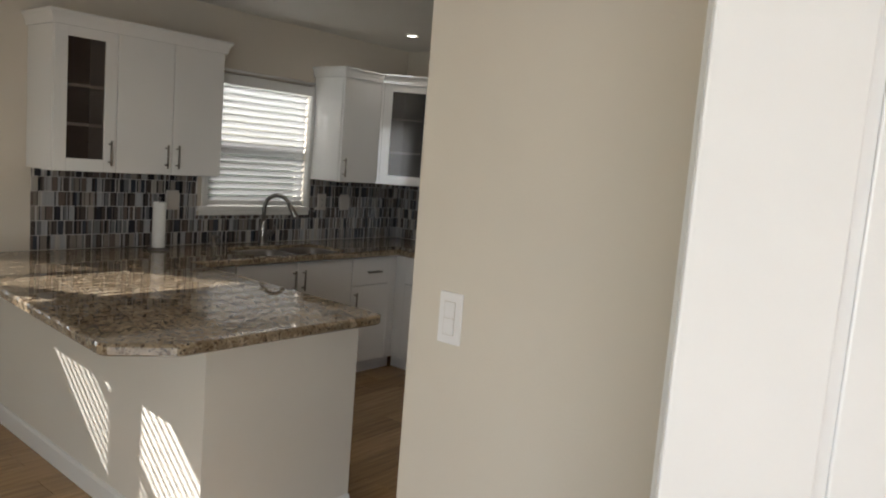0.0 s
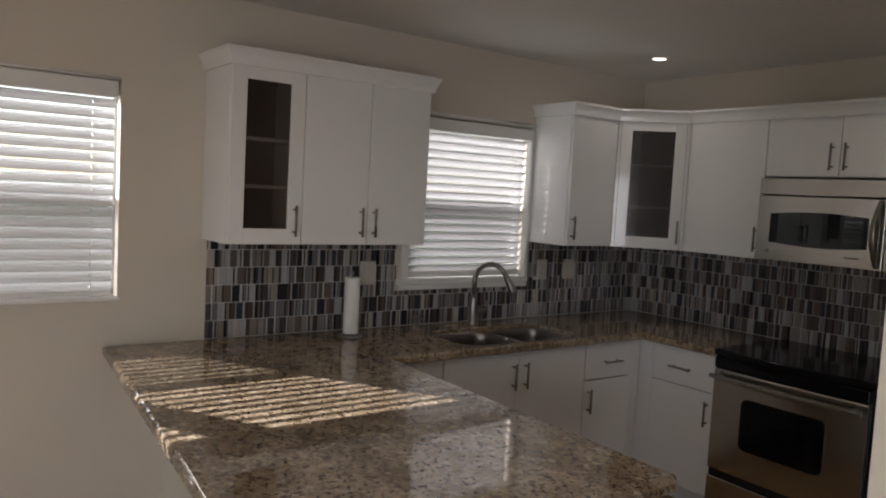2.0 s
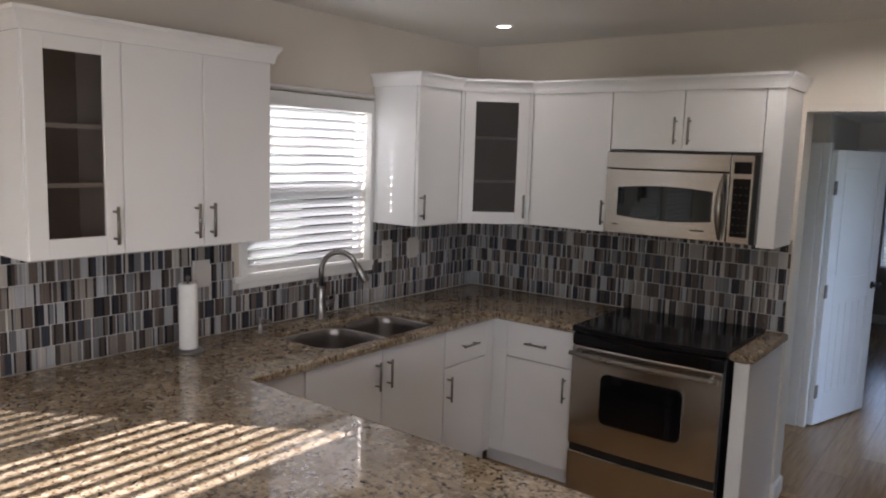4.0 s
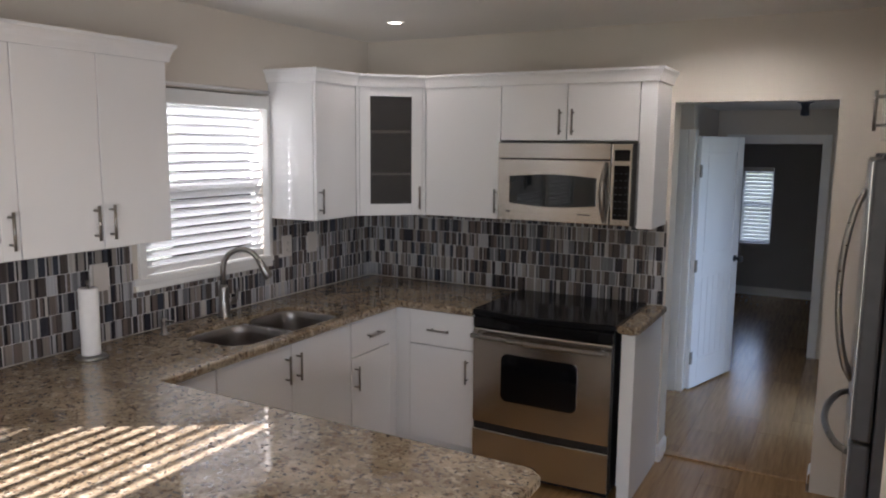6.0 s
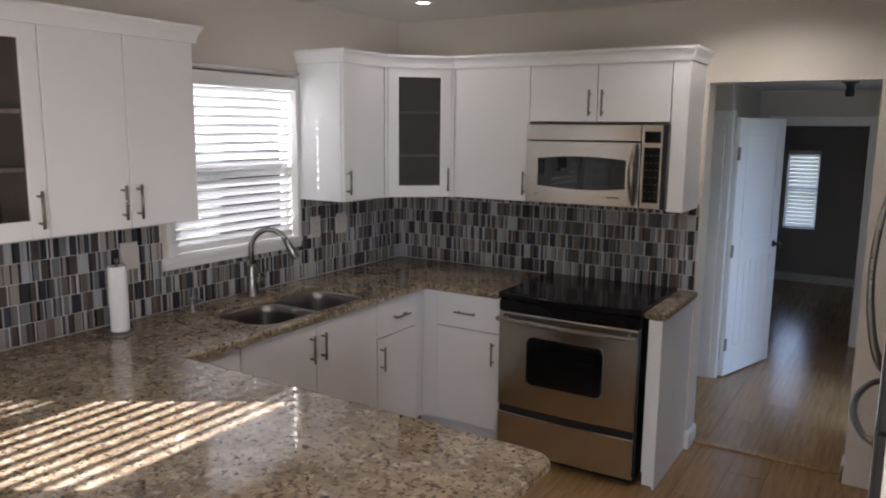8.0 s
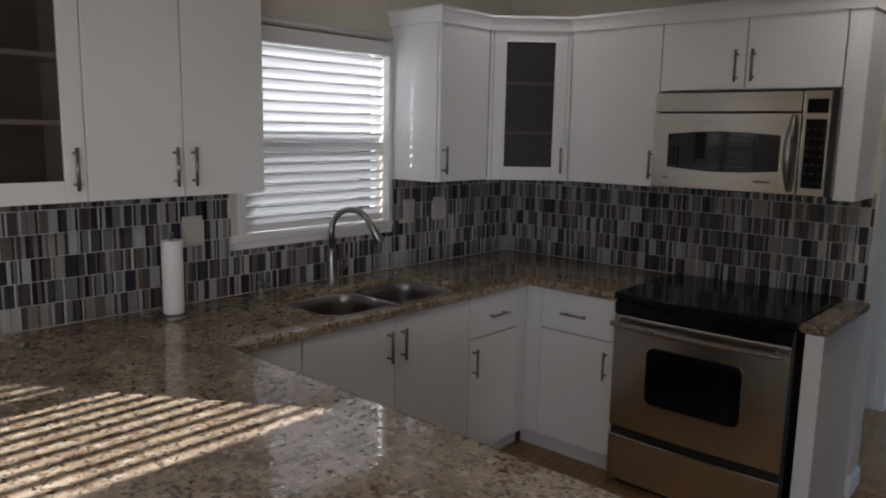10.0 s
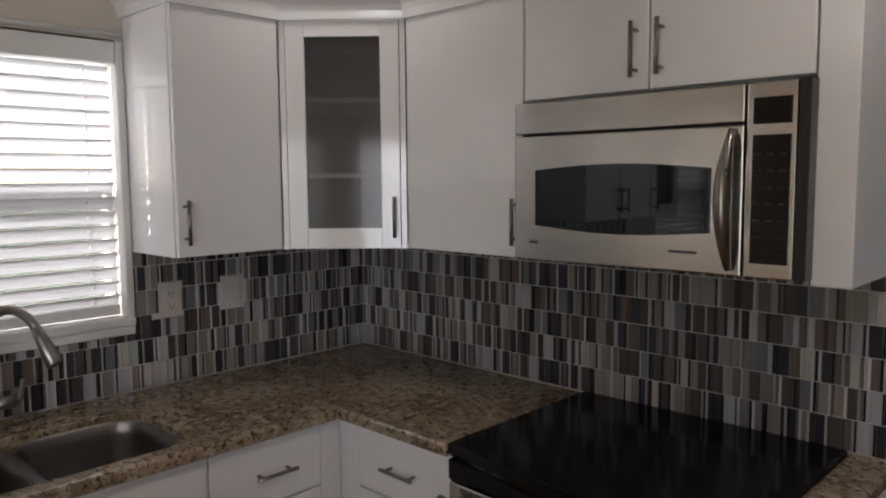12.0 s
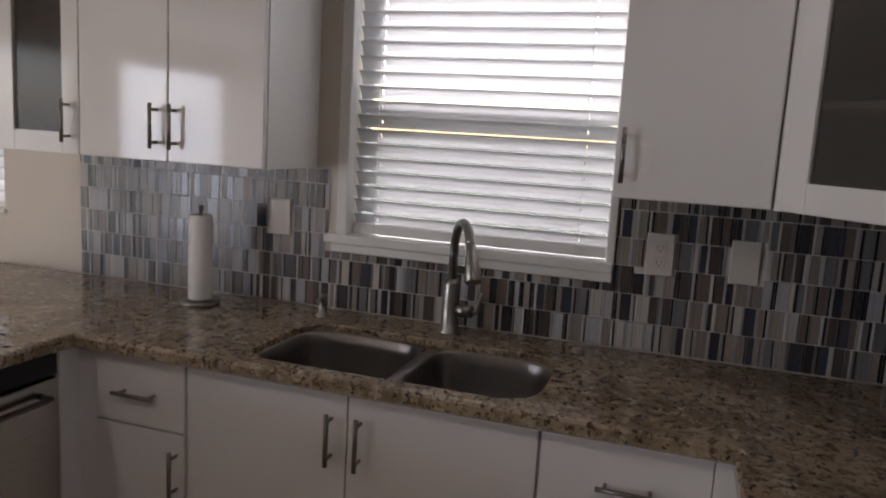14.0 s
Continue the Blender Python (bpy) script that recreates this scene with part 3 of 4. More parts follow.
sweep(bm, ((0.001, -2.975), (0.33, -2.975), (0.33, -1.975), (0.001, -1.975)), CROWN)
part("crown_moulding", bm, CAB, c)

# corner run: side cabinet, diagonal glazed corner, tall door, pair over the microwave, end filler
c = thing("wall_cabinet", (0, -0.8, FZ0), "glossy white wall cabinet beside the sink window", "cabinet", "glossy white wall cabinets")
part("body", boxes(((0.001, -0.985, FZ0), (0.308, -0.612, FZ1)), bevel=0.002), CAB, c)
d = door_panel(c, (0.31, -0.983, FZ0 + 0.002), (0.33, -0.617, FZ1 - 0.002))
upright(d, 0.33, -0.962, 1.49, (1, 0, 0))

c = thing("corner_cabinet", (0.2, -0.2, FZ0), "diagonal white corner cabinet with a dark glazed door", "cabinet", "glossy white wall cabinets")
A, B = Vector((0.33, -0.612)), Vector((0.632, -0.33))
bm = bmesh.new()
for z in (FZ0, FZ1 - 0.016):
    lo = [bm.verts.new((x, y, z)) for x, y in ((0.001, -0.61), (0.31, -0.61), (0.63, -0.31), (0.63, -0.001), (0.001, -0.001))]
    f = bm.faces.new(lo)
    r = bmesh.ops.extrude_face_region(bm, geom=[f])
    bmesh.ops.translate(bm, vec=(0, 0, 0.016), verts=[x for x in r["geom"] if isinstance(x, bmesh.types.BMVert)])
box(bm, (0.001, -0.61, FZ0 + 0.016), (0.31, -0.594, FZ1 - 0.016))
box(bm, (0.614, -0.31, FZ0 + 0.016), (0.63, -0.001, FZ1 - 0.016))
bmesh.ops.recalc_face_normals(bm, faces=bm.faces)
part("body", bm, CAB, c)
part("back_panel", boxes(((0.002, -0.59, FZ0 + 0.02), (0.008, -0.002, FZ1 - 0.02)), ((0.008, -0.008, FZ0 + 0.02), (0.61, -0.002, FZ1 - 0.02))), CABIN_SHADE, c)
for z in (1.62, 1.87):
    bm = bmesh.new()
    f = bm.faces.new([bm.verts.new((x, y, z)) for x, y in ((0.01, -0.59), (0.31, -0.59), (0.60, -0.30), (0.60, -0.01), (0.01, -0.01))])
    r = bmesh.ops.extrude_face_region(bm, geom=[f])
    bmesh.ops.translate(bm, vec=(0, 0, 0.016), verts=[x for x in r["geom"] if isinstance(x, bmesh.types.BMVert)])
    part("shelf", bm, CAB, c, "white shelf behind the smoked glass")
u = (B - A).normalized()
W = (B - A).length
md = Matrix(((u.x, -u.y, 0, A.x + u.x * 0.02), (u.y, u.x, 0, A.y + u.y * 0.02), (0, 0, 1, FZ0 + 0.002), (0, 0, 0, 1)))
d = glazed_door(c, md, W - 0.04, FZ1 - FZ0 - 0.004, 0.063, 0.068)
nrm = Vector((u.y, -u.x, 0))
hp = A + u * (W - 0.04)
upright(d, hp.x, hp.y, 1.49, nrm)
bm = bmesh.new()
for s in (0.0, W - 0.018):
    box(bm, (s, 0.004, 0), (s + 0.018, 0.022, FZ1 - FZ0))
bmesh.ops.transform(bm, matrix=Matrix(((u.x, -u.y, 0, A.x), (u.y, u.x, 0, A.y), (0, 0, 1, FZ0), (0, 0, 0, 1))), verts=bm.verts)
part("face_frame", bm, CAB, c)

c = thing("wall_cabinet", (0.88, 0, FZ0), "glossy white wall cabinet with a single tall door", "cabinet", "glossy white wall cabinets")
part("body", boxes(((0.634, -0.308, FZ0), (1.12, -0.001, FZ1)), bevel=0.002), CAB, c)
d = door_panel(c, (0.639, -0.33, FZ0 + 0.002), (1.118, -0.31, FZ1 - 0.002))
upright(d, 1.102, -0.33, 1.49, (0, -1, 0))

c = thing("wall_cabinet", (1.51, 0, 1.83), "short white two-door cabinet above the microwave", "cabinet", "glossy white wall cabinets")
part("body", boxes(((1.122, -0.308, 1.83), (1.9, -0.001, FZ1)), bevel=0.002), CAB, c)
for x0, x1, hx in ((1.124, 1.508, 1.475), (1.512, 1.897, 1.545)):
    d = door_panel(c, (x0, -0.33, 1.832), (x1, -0.31, FZ1 - 0.002))
    upright(d, hx, -0.33, 1.93, (0, -1, 0))

c = thing("end_panel", (1.945, 0, FZ0), "white filler panel closing the run of wall cabinets", "cabinet panel")
part("panel", boxes(((1.902, -0.33, FZ0 - 0.005), (1.985, -0.001, FZ1)), bevel=0.003), CAB, c)
bm = bmesh.new()
sweep(bm, ((0.001, -0.985), (0.33, -0.985), (0.33, -0.612), (0.632, -0.33), (1.985, -0.33), (1.985, -0.001)), CROWN)
tagged(part("crown_moulding", bm, CAB), "glossy white crown moulding along the corner cabinets", "moulding")

# base cabinets along the sink wall
BT = 0.878


def base_unit(label, body, toe):
    a, b = body
    c = thing("base_cabinet", ((a[0] + b[0]) / 2, (a[1] + b[1]) / 2, 0), label, "cabinet", "glossy white base cabinets")
    part("body", boxes((a, b), bevel=0.002), CAB, c)
    part("toe_kick", boxes(toe), CAB, c)
    return c


c = base_unit("white base cabinet with drawer and door beside the dishwasher corner", ((0.01, -2.345, 0.1), (0.59, -2.022, BT)), ((0.01, -2.345, 0), (0.53, -2.022, 0.1)))
d = part("drawer", boxes(((0.591, -2.32, 0.672), (0.61, -2.026, 0.868)), bevel=0.003), CAB, c)
pull(d, (0.61, -2.24, 0.765), (0.61, -2.105, 0.765), (1, 0, 0))
d = door_panel(c, (0.591, -2.32, 0.108), (0.61, -2.026, 0.666))
upright(d, 0.61, -2.05, 0.56, (1, 0, 0))
c = base_unit("white two-door base cabinet under the sink", ((0.01, -2.02, 0.1), (0.59, -1.066, 0.64)), ((0.01, -2.02, 0), (0.53, -1.066, 0.1)))
part("front_rail", boxes(((0.571, -2.02, 0.64), (0.59, -1.066, BT)), bevel=0.002), CAB, c)
for y0, y1, hy in ((-2.018, -1.548, -1.588), (-1.544, -1.068, -1.509)):
    d = door_panel(c, (0.591, y0, 0.108), (0.61, y1, 0.868))
    upright(d, 0.61, hy, 0.75, (1, 0, 0))
c = base_unit("white base cabinet with drawer and door by the corner", ((0.01, -1.064, 0.1), (0.59, -0.62, BT)), ((0.01, -1.064, 0), (0.53, -0.56, 0.1)))
d = part("drawer", boxes(((0.591, -1.062, 0.672), (0.61, -0.69, 0.868)), bevel=0.003), CAB, c)
pull(d, (0.61, -0.93, 0.765), (0.61, -0.795, 0.765), (1, 0, 0))
d = door_panel(c, (0.591, -1.062, 0.108), (0.61, -0.69, 0.666))
upright(d, 0.61, -1.034, 0.558, (1, 0, 0))
part("corner_post", boxes(((0.56, -0.688, 0.1), (0.608, -0.612, BT)), bevel=0.002), CAB, c)
c = base_unit("white base cabinet with drawer and door beside the range", ((0.602, -0.588, 0.1), (1.118, -0.01, BT)), ((0.54, -0.53, 0), (1.118, -0.01, 0.1)))
d = part("drawer", boxes(((0.70, -0.61, 0.672), (1.114, -0.589, 0.868)), bevel=0.003), CAB, c)
pull(d, (0.83, -0.61, 0.765), (0.965, -0.61, 0.765), (0, -1, 0))
d = door_panel(c, (0.70, -0.61, 0.108), (1.114, -0.589, 0.666))
upright(d, 1.075, -0.61, 0.555, (0, -1, 0))
part("corner_post", boxes(((0.602, -0.608, 0.1), (0.698, -0.56, BT)), bevel=0.002), CAB, c)
c = base_unit("narrow white end cabinet panel beside the range", ((1.925, -0.60, 0.075), (1.985, -0.01, BT)), ((1.925, -0.575, 0), (1.985, -0.01, 0.075)))
part("side_panel", boxes(((1.986, -0.61, 0.0), (1.996, -0.01, BT)), bevel=0.001), CAB, c)

# peninsula
c = thing("peninsula_base", (1.05, -2.8, 0), "white painted half wall carrying the granite peninsula", "counter base")
bm = bmesh.new()
lo = [bm.verts.new((x, y, 0.0)) for x, y in ((0.002, -3.115), (2.1, -3.175), (2.1, -2.43), (1.30, -2.43), (1.30, -2.99), (0.002, -2.99))]
f = bm.faces.new(lo)
r = bmesh.ops.extrude_face_region(bm, geom=[f])
bmesh.ops.translate(bm, vec=(0, 0, BT), verts=[x for x in r["geom"] if isinstance(x, bmesh.types.BMVert)])
bmesh.ops.recalc_face_normals(bm, faces=bm.faces)
part("half_wall", bm, HALFW, c)
bm = bmesh.new()
sweep(bm, ((0.016, -3.1154), (2.1, -3.175), (2.1, -2.43)), BASE)
part("baseboard", bm, TRIM, c, "white painted baseboard")
part("corner_post", boxes(((0.56, -2.42, 0.1), (0.672, -2.385, BT)), bevel=0.002), CAB, c, "white corner filler")
part("corner_post", boxes(((0.56, -2.384, 0.1), (0.606, -2.322, BT)), bevel=0.002), CAB, c, "white corner filler")
c = thing("dishwasher", (0.98, -2.7, 0), "stainless steel dishwasher built in under the granite", "dishwasher")
part("body", boxes(((0.675, -2.98, 0.1), (1.285, -2.42, 0.87))), GREYP, c)
part("door", boxes(((0.675, -2.419, 0.12), (1.285, -2.385, 0.80)), bevel=0.006), STEEL, c)
part("control_strip", boxes(((0.675, -2.419, 0.805), (1.285, -2.39, 0.872)), bevel=0.004), BLACKP, c)
bm = bmesh.new()
tube(bm, ((0.73, -2.385, 0.755), (0.73, -2.355, 0.755), (1.23, -2.355, 0.755), (1.23, -2.385, 0.755)), 0.009, 10)
part("handle", bm, NICKEL, c)
part("toe_kick", boxes(((0.675, -2.90, 0), (1.285, -2.46, 0.1))), BLACKP, c)

# granite
SINK = rounded(0.205, -1.87, 0.60, -1.09, 0.10)
outline = [(0.009, -0.009), (0.009, -3.385), (2.03, -3.535), (2.06, -3.515), (2.185, -3.34), (2.195, -3.31), (2.195, -2.40), (2.165, -2.365), (0.66, -2.345), (0.66, -0.66), (1.122, -0.66), (1.122, -0.009)]
tagged(part("worktop", slab(outline, [SINK], 0.92, 0.042), GRANITE), "polished brown speckled granite worktop with clipped corner", "countertop")
tagged(part("worktop", slab([(1.908, -0.009), (1.908, -0.62), (1.98, -0.635), (2.016, -0.60), (2.016, -0.009)], [], 0.92, 0.042), GRANITE), "small piece of polished granite worktop beside the range", "countertop")


def bowl(bm, x0, y0, x1, y1, depth):
    rings = []
    for ins, z, r in ((-0.003, 0.8995, 0.1), (0.0, 0.899, 0.099), (0.004, 0.893, 0.095), (0.008, 0.86, 0.09), (0.014, 0.92 - depth + 0.05, 0.08), (0.03, 0.92 - depth + 0.012, 0.07), (0.07, 0.92 - depth, 0.05)):
        rings.append([bm.verts.new((*p, z)) for p in rounded(x0 + ins, y0 + ins, x1 - ins, y1 - ins, r)])
    n = len(rings[0])
    for r0, r1 in zip(rings, rings[1:]):
        for k in range(n):
            f = bm.faces.new((r0[k], r0[(k + 1) % n], r1[(k + 1) % n], r1[k]))
            f.smooth = True
    bm.faces.new(rings[-1])


s = thing("kitchen_sink", (0.4, -1.48, 0.7), "undermounted stainless steel double bowl sink", "sink")
for y0, y1, dp in ((-1.865, -1.475, 0.23), (-1.445, -1.095, 0.20)):
    bm = bmesh.new()
    bowl(bm, 0.21, y0, 0.595, y1, dp)
    b = part("bowl", bm, SINKST, s)
    bm = bmesh.new()
    lathe(bm, (0.36, (y0 + y1) / 2, 0.92 - dp + 0.001), ((0.045, 0.0), (0.042, 0.004), (0.03, 0.002), (0.001, 0.001)), 24)
    part("drain", bm, NICKEL, b)
part("divider", boxes(((0.222, -1.479, 0.86), (0.583, -1.441, 0.897)), bevel=0.008), SINKST, s)

f = thing("kitchen_faucet", (0.095, -1.455, 0.92), "dark brushed steel gooseneck faucet with pull-down head", "faucet")
bm = bmesh.new()
lathe(bm, (0.095, -1.455, 0.92), ((0.033, 0.0), (0.033, 0.006), (0.027, 0.012), (0.026, 0.09), (0.0245, 0.15), (0.018, 0.165), (0.001, 0.166)), 24)
part("body", bm, FAUCET, f)
bm = bmesh.new()
arc = [(0.095, -1.455, 1.08), (0.095, -1.455, 1.165)] + [(0.095 + 0.081 * (1 - math.cos(a)), -1.455 + 0.050 * (1 - math.cos(a)), 1.165 + 0.102 * math.sin(a)) for a in (math.pi * k / 14 for k in range(1, 13))]
tube(bm, arc, 0.0135, 14)
part("neck", bm, FAUCET, f)
e, e0 = Vector(arc[-1]), Vector(arc[-2])
dn = (e - e0).normalized()
bm = bmesh.new()
tube(bm, (e - dn * 0.01, e + dn * 0.02, e + dn * 0.035, e + dn * 0.10, e + dn * 0.105), (0.0145, 0.017, 0.018, 0.0245, 0.021), 16)
part("spray_head", bm, FAUCET, f)
bm = bmesh.new()
tube(bm, ((0.095, -1.44, 0.99), (0.10, -1.385, 0.99)), (0.019, 0.019), 14)
tube(bm, ((0.10, -1.385, 0.99), (0.10, -1.37, 0.995), (0.10, -1.362, 1.05)), (0.012, 0.008, 0.006), 10)
part("lever", bm, FAUCET, f)

f = thing("soap_dispenser", (0.13, -1.87, 0.92), "small dark steel soap dispenser pump", "soap dispenser")
bm = bmesh.new()
lathe(bm, (0.13, -1.87, 0.92), ((0.021, 0.0), (0.021, 0.005), (0.013, 0.009), (0.012, 0.055), (0.014, 0.058), (0.014, 0.072), (0.001, 0.075)), 20)
part("pump", bm, FAUCET, f)
bm = bmesh.new()
tube(bm, ((0.13, -1.87, 0.982), (0.18, -1.86, 0.984), (0.195, -1.857, 0.976)), (0.006, 0.005, 0.004), 8)
part("nozzle", bm, FAUCET, f)
f = thing("air_gap_cap", (0.12, -1.06, 0.92), "tiny round steel cap in the granite", "cap")
bm = bmesh.new()
lathe(bm, (0.12, -1.06, 0.92), ((0.018, 0.0), (0.018, 0.006), (0.012, 0.011), (0.001, 0.012)), 20)
part("cap", bm, NICKEL, f)

f = thing("paper_towel_holder", (0.187, -2.29, 0.92), "upright holder with a full white paper towel roll", "paper towels")
bm = bmesh.new()
lathe(bm, (0.187, -2.29, 0.92), ((0.001, 0.0), (0.062, 0.0), (0.064, 0.006), (0.058, 0.012), (0.02, 0.014), (0.001, 0.014)), 32)
part("foot", bm, FAUCET, f)
bm = bmesh.new()
tube(bm, ((0.187, -2.29, 0.93), (0.187, -2.29, 1.235)), 0.006, 12)
lathe(bm, (0.187, -2.29, 1.232), ((0.001, -0.002), (0.008, 0.0), (0.009, 0.005), (0.007, 0.011), (0.001, 0.013)), 16)
part("rod", bm, FAUCET, f)
bm = bmesh.new()
lathe(bm, (0.187, -2.29, 0.937), ((0.018, 0.0), (0.036, 0.0), (0.038, 0.004), (0.0385, 0.13), (0.038, 0.272), (0.035, 0.276), (0.018, 0.276), (0.018, 0.0)), 32)
part("paper_roll", bm, PAPER, f, "white embossed paper roll")

# ---- range ----
r = thing("range", (1.515, -0.33, 0), "stainless slide-in electric range with black glass cooktop", "stove")
part("body", boxes(((1.129, -0.635, 0.05), (1.903, -0.02, 0.885))), BLACKP, r, "black enamel sides")
bm = bmesh.new()
top = [(1.124, -0.012), (1.124, -0.655)] + [(1.124 + 0.783 * k / 16, -0.655 - 0.045 * math.sin(math.pi * k / 16)) for k in range(1, 16)] + [(1.907, -0.655), (1.907, -0.012)]
sweep(bm, top, ((-0.02, 0.926), (-0.006, 0.926), (0.0, 0.921), (0.0, 0.90), (-0.006, 0.888), (-0.03, 0.862), (-0.2, 0.862)), True)
bmesh.ops.contextual_create(bm, geom=[e for e in bm.edges if e.is_boundary and all(v.co.z > 0.925 for v in e.verts)])
bmesh.ops.recalc_face_normals(bm, faces=bm.faces)
part("cooktop", bm, CERAM, r, "glossy black ceramic glass cooktop")
part("control_lip", boxes(((1.132, -0.665, 0.828), (1.90, -0.63, 0.886)), bevel=0.006), BLACKG, r)


def bowed_panel(x0, x1, z0, z1, y, bow, thick=0.03, n=16):
    bm = bmesh.new()
    plan = [(x0, y + thick), (x0, y)] + [(x0 + (x1 - x0) * k / n, y - bow * math.sin(math.pi * k / n)) for k in range(1, n)] + [(x1, y), (x1, y + thick)]
    rg = sweep(bm, plan, ((-0.008, z0), (-0.002, z0 + 0.002), (0, z0 + 0.008), (0, z1 - 0.008), (-0.002, z1 - 0.002), (-0.008, z1)), True)
    bm.faces.new(rg[0][::-1])
    bm.faces.new(rg[-1])
    bmesh.ops.recalc_face_normals(bm, faces=bm.faces)
    return bm


d = part("oven_door", bowed_panel(1.135, 1.895, 0.30, 0.826, -0.662, 0.012), STEEL, r, "brushed stainless oven door")
bm = bmesh.new()
ring = rounded(-0.21, -0.13, 0.21, 0.13, 0.035)
vs = [[bm.verts.new((1.515 + a, yy, 0.575 + b)) for a, b in ring] for yy in (-0.668, -0.6765)]
for k in range(len(ring)):
    bm.faces.new((vs[0][k], vs[0][(k + 1) % len(ring)], vs[1][(k + 1) % len(ring)], vs[1][k]))
bm.faces.new(vs[1])
bmesh.ops.recalc_face_normals(bm, faces=bm.faces)
part("oven_window", bm, BLACKG, d, "black oven window")
bm = bmesh.new()
bar = [(1.14 + 0.75 * k / 18, -0.705 - 0.03 * math.sin(math.pi * k / 18), 0.79) for k in range(19)]
tube(bm, bar, 0.0125, 12)
for k in (1, 17):
    tube(bm, ((bar[k][0], -0.66, 0.79), bar[k]), 0.010, 10)
part("handle", bm, NICKEL, d, "long curved steel handle")
part("storage_drawer", bowed_panel(1.135, 1.895, 0.045, 0.262, -0.662, 0.012), STEEL, r, "brushed stainless storage drawer")
part("gap_strip", boxes(((1.14, -0.655, 0.255), (1.892, -0.64, 0.306))), BLACKP, r)
part("toe_kick", boxes(((1.15, -0.60, 0.0), (1.88, -0.55, 0.05))), BLACKP, r)

# ---- microwave ----
MX0, MX1, MY, MZ0, MZ1 = 1.133, 1.908, -0.385, 1.392, 1.818
mw = thing("microwave", (1.512, -0.2, MZ0), "over-the-range stainless microwave with a bowed dark window", "microwave")
part("body", boxes(((MX0 + 0.004, MY + 0.03, MZ0), (MX1 - 0.002, -0.002, MZ1 + 0.004)), bevel=0.003), BLACKP, mw, "black painted case")
part("vent_panel", boxes(((MX0, MY, 1.733), (1.772, MY + 0.035, MZ1)), bevel=0.004), STEEL, mw)
d = part("door", boxes(((MX0, MY, MZ0), (1.772, MY + 0.035, 1.729)), bevel=0.004), STEEL, mw, "brushed stainless door")
bm = bmesh.new()
n = 14
up = [(1.206 + 0.494 * k / n, 1.636 + 0.014 * math.sin(math.pi * k / n)) for k in range(n + 1)]
dn_ = [(1.206 + 0.494 * k / n, 1.487 - 0.014 * math.sin(math.pi * k / n)) for k in range(n, -1, -1)]
vs = [[bm.verts.new((x, yy, z)) for x, z in up + dn_] for yy in (MY + 0.002, MY - 0.003)]
m_ = len(vs[0])
for k in range(m_):
    bm.faces.new((vs[0][k], vs[0][(k + 1) % m_], vs[1][(k + 1) % m_], vs[1][k]))
bm.faces.new(vs[1])
bmesh.ops.recalc_face_normals(bm, faces=bm.faces)
part("window", bm, MWGLASS, d, "dark glass window with bowed edges")
bm = bmesh.new()
hp = [(1.747, MY - 0.006 - 0.042 * math.sin(math.pi * k / 16) ** 0.8, 1.408 + 0.31 * k / 16) for k in range(17)]
tube(bm, hp, [0.008 + 0.011 * math.sin(math.pi * k / 16) for k in range(17)], 14)
part("handle", bm, NICKEL, d, "bowed steel handle")
part("control_panel", boxes(((1.777, MY, MZ0), (1.883, MY + 0.035, MZ1)), bevel=0.004), STEEL, mw)
part("keypad", boxes(((1.792, MY - 0.003, 1.425), (1.873, MY + 0.002, 1.705)), bevel=0.001), BLACKG, mw, "black touch keypad")
part("display", boxes(((1.792, MY - 0.003, 1.728), (1.873, MY + 0.002, 1.785)), bevel=0.001), BLACKG, mw, "dark display")
part("edge_strip", boxes(((1.885, MY + 0.004, MZ0), (MX1, MY + 0.035, MZ1 + 0.003)), bevel=0.002), BLACKP, mw)
for k, (x, z, w_) in enumerate(((1.185, 1.437, 0.028), (1.60, 1.437, 0.07))):
    part("badge", boxes(((x, MY - 0.0015, z), (x + w_, MY + 0.001, z + 0.006))), GREYP, mw, "small dark printed badge")
for iz in range(7):
    for ix in range(3):
        part("key_mark", boxes(((1.797 + 0.026 * ix, MY - 0.0036, 1.445 + 0.036 * iz), (1.811 + 0.026 * ix, MY - 0.0028, 1.45 + 0.036 * iz))), KEYMARK, mw)

# ---- refrigerator and cabinet above ----
fr = thing("refrigerator", (3.3, -1.2, 0), "stainless french-door refrigerator with curved bar handles", "refrigerator")
part("body", boxes(((2.99, -1.66, 0.03), (3.70, -0.75, 1.75)), bevel=0.006), GREYP, fr, "dark grey case")
d = part("door", boxes(((2.929, -1.66, 0.90), (2.985, -1.208, 1.77)), bevel=0.010), GREYP, fr, "dark edged door with steel skin")
part("steel_skin", boxes(((2.924, -1.652, 0.908), (2.9295, -1.216, 1.762)), bevel=0.002), STEEL, d)
d = part("door", boxes(((2.929, -1.202, 0.90), (2.985, -0.75, 1.77)), bevel=0.010), GREYP, fr, "dark edged door with steel skin")
part("steel_skin", boxes(((2.924, -1.194, 0.908), (2.9295, -0.758, 1.762)), bevel=0.002), STEEL, d)
d = part("freezer_drawer", boxes(((2.929, -1.66, 0.08), (2.985, -0.75, 0.892)), bevel=0.010), GREYP, fr, "dark edged door with steel skin")
part("steel_skin", boxes(((2.924, -1.652, 0.088), (2.9295, -0.758, 0.884)), bevel=0.002), STEEL, d)
for y in (-1.245, -1.165):
    bm = bmesh.new()
    tube(bm, [(2.925 - 0.062 * math.sin(math.pi * k / 16) ** 0.6, y, 0.98 + 0.68 * k / 16) for k in range(17)], 0.011, 10)
    part("handle", bm, NICKEL, fr, "tall curved bar handle")
bm = bmesh.new()
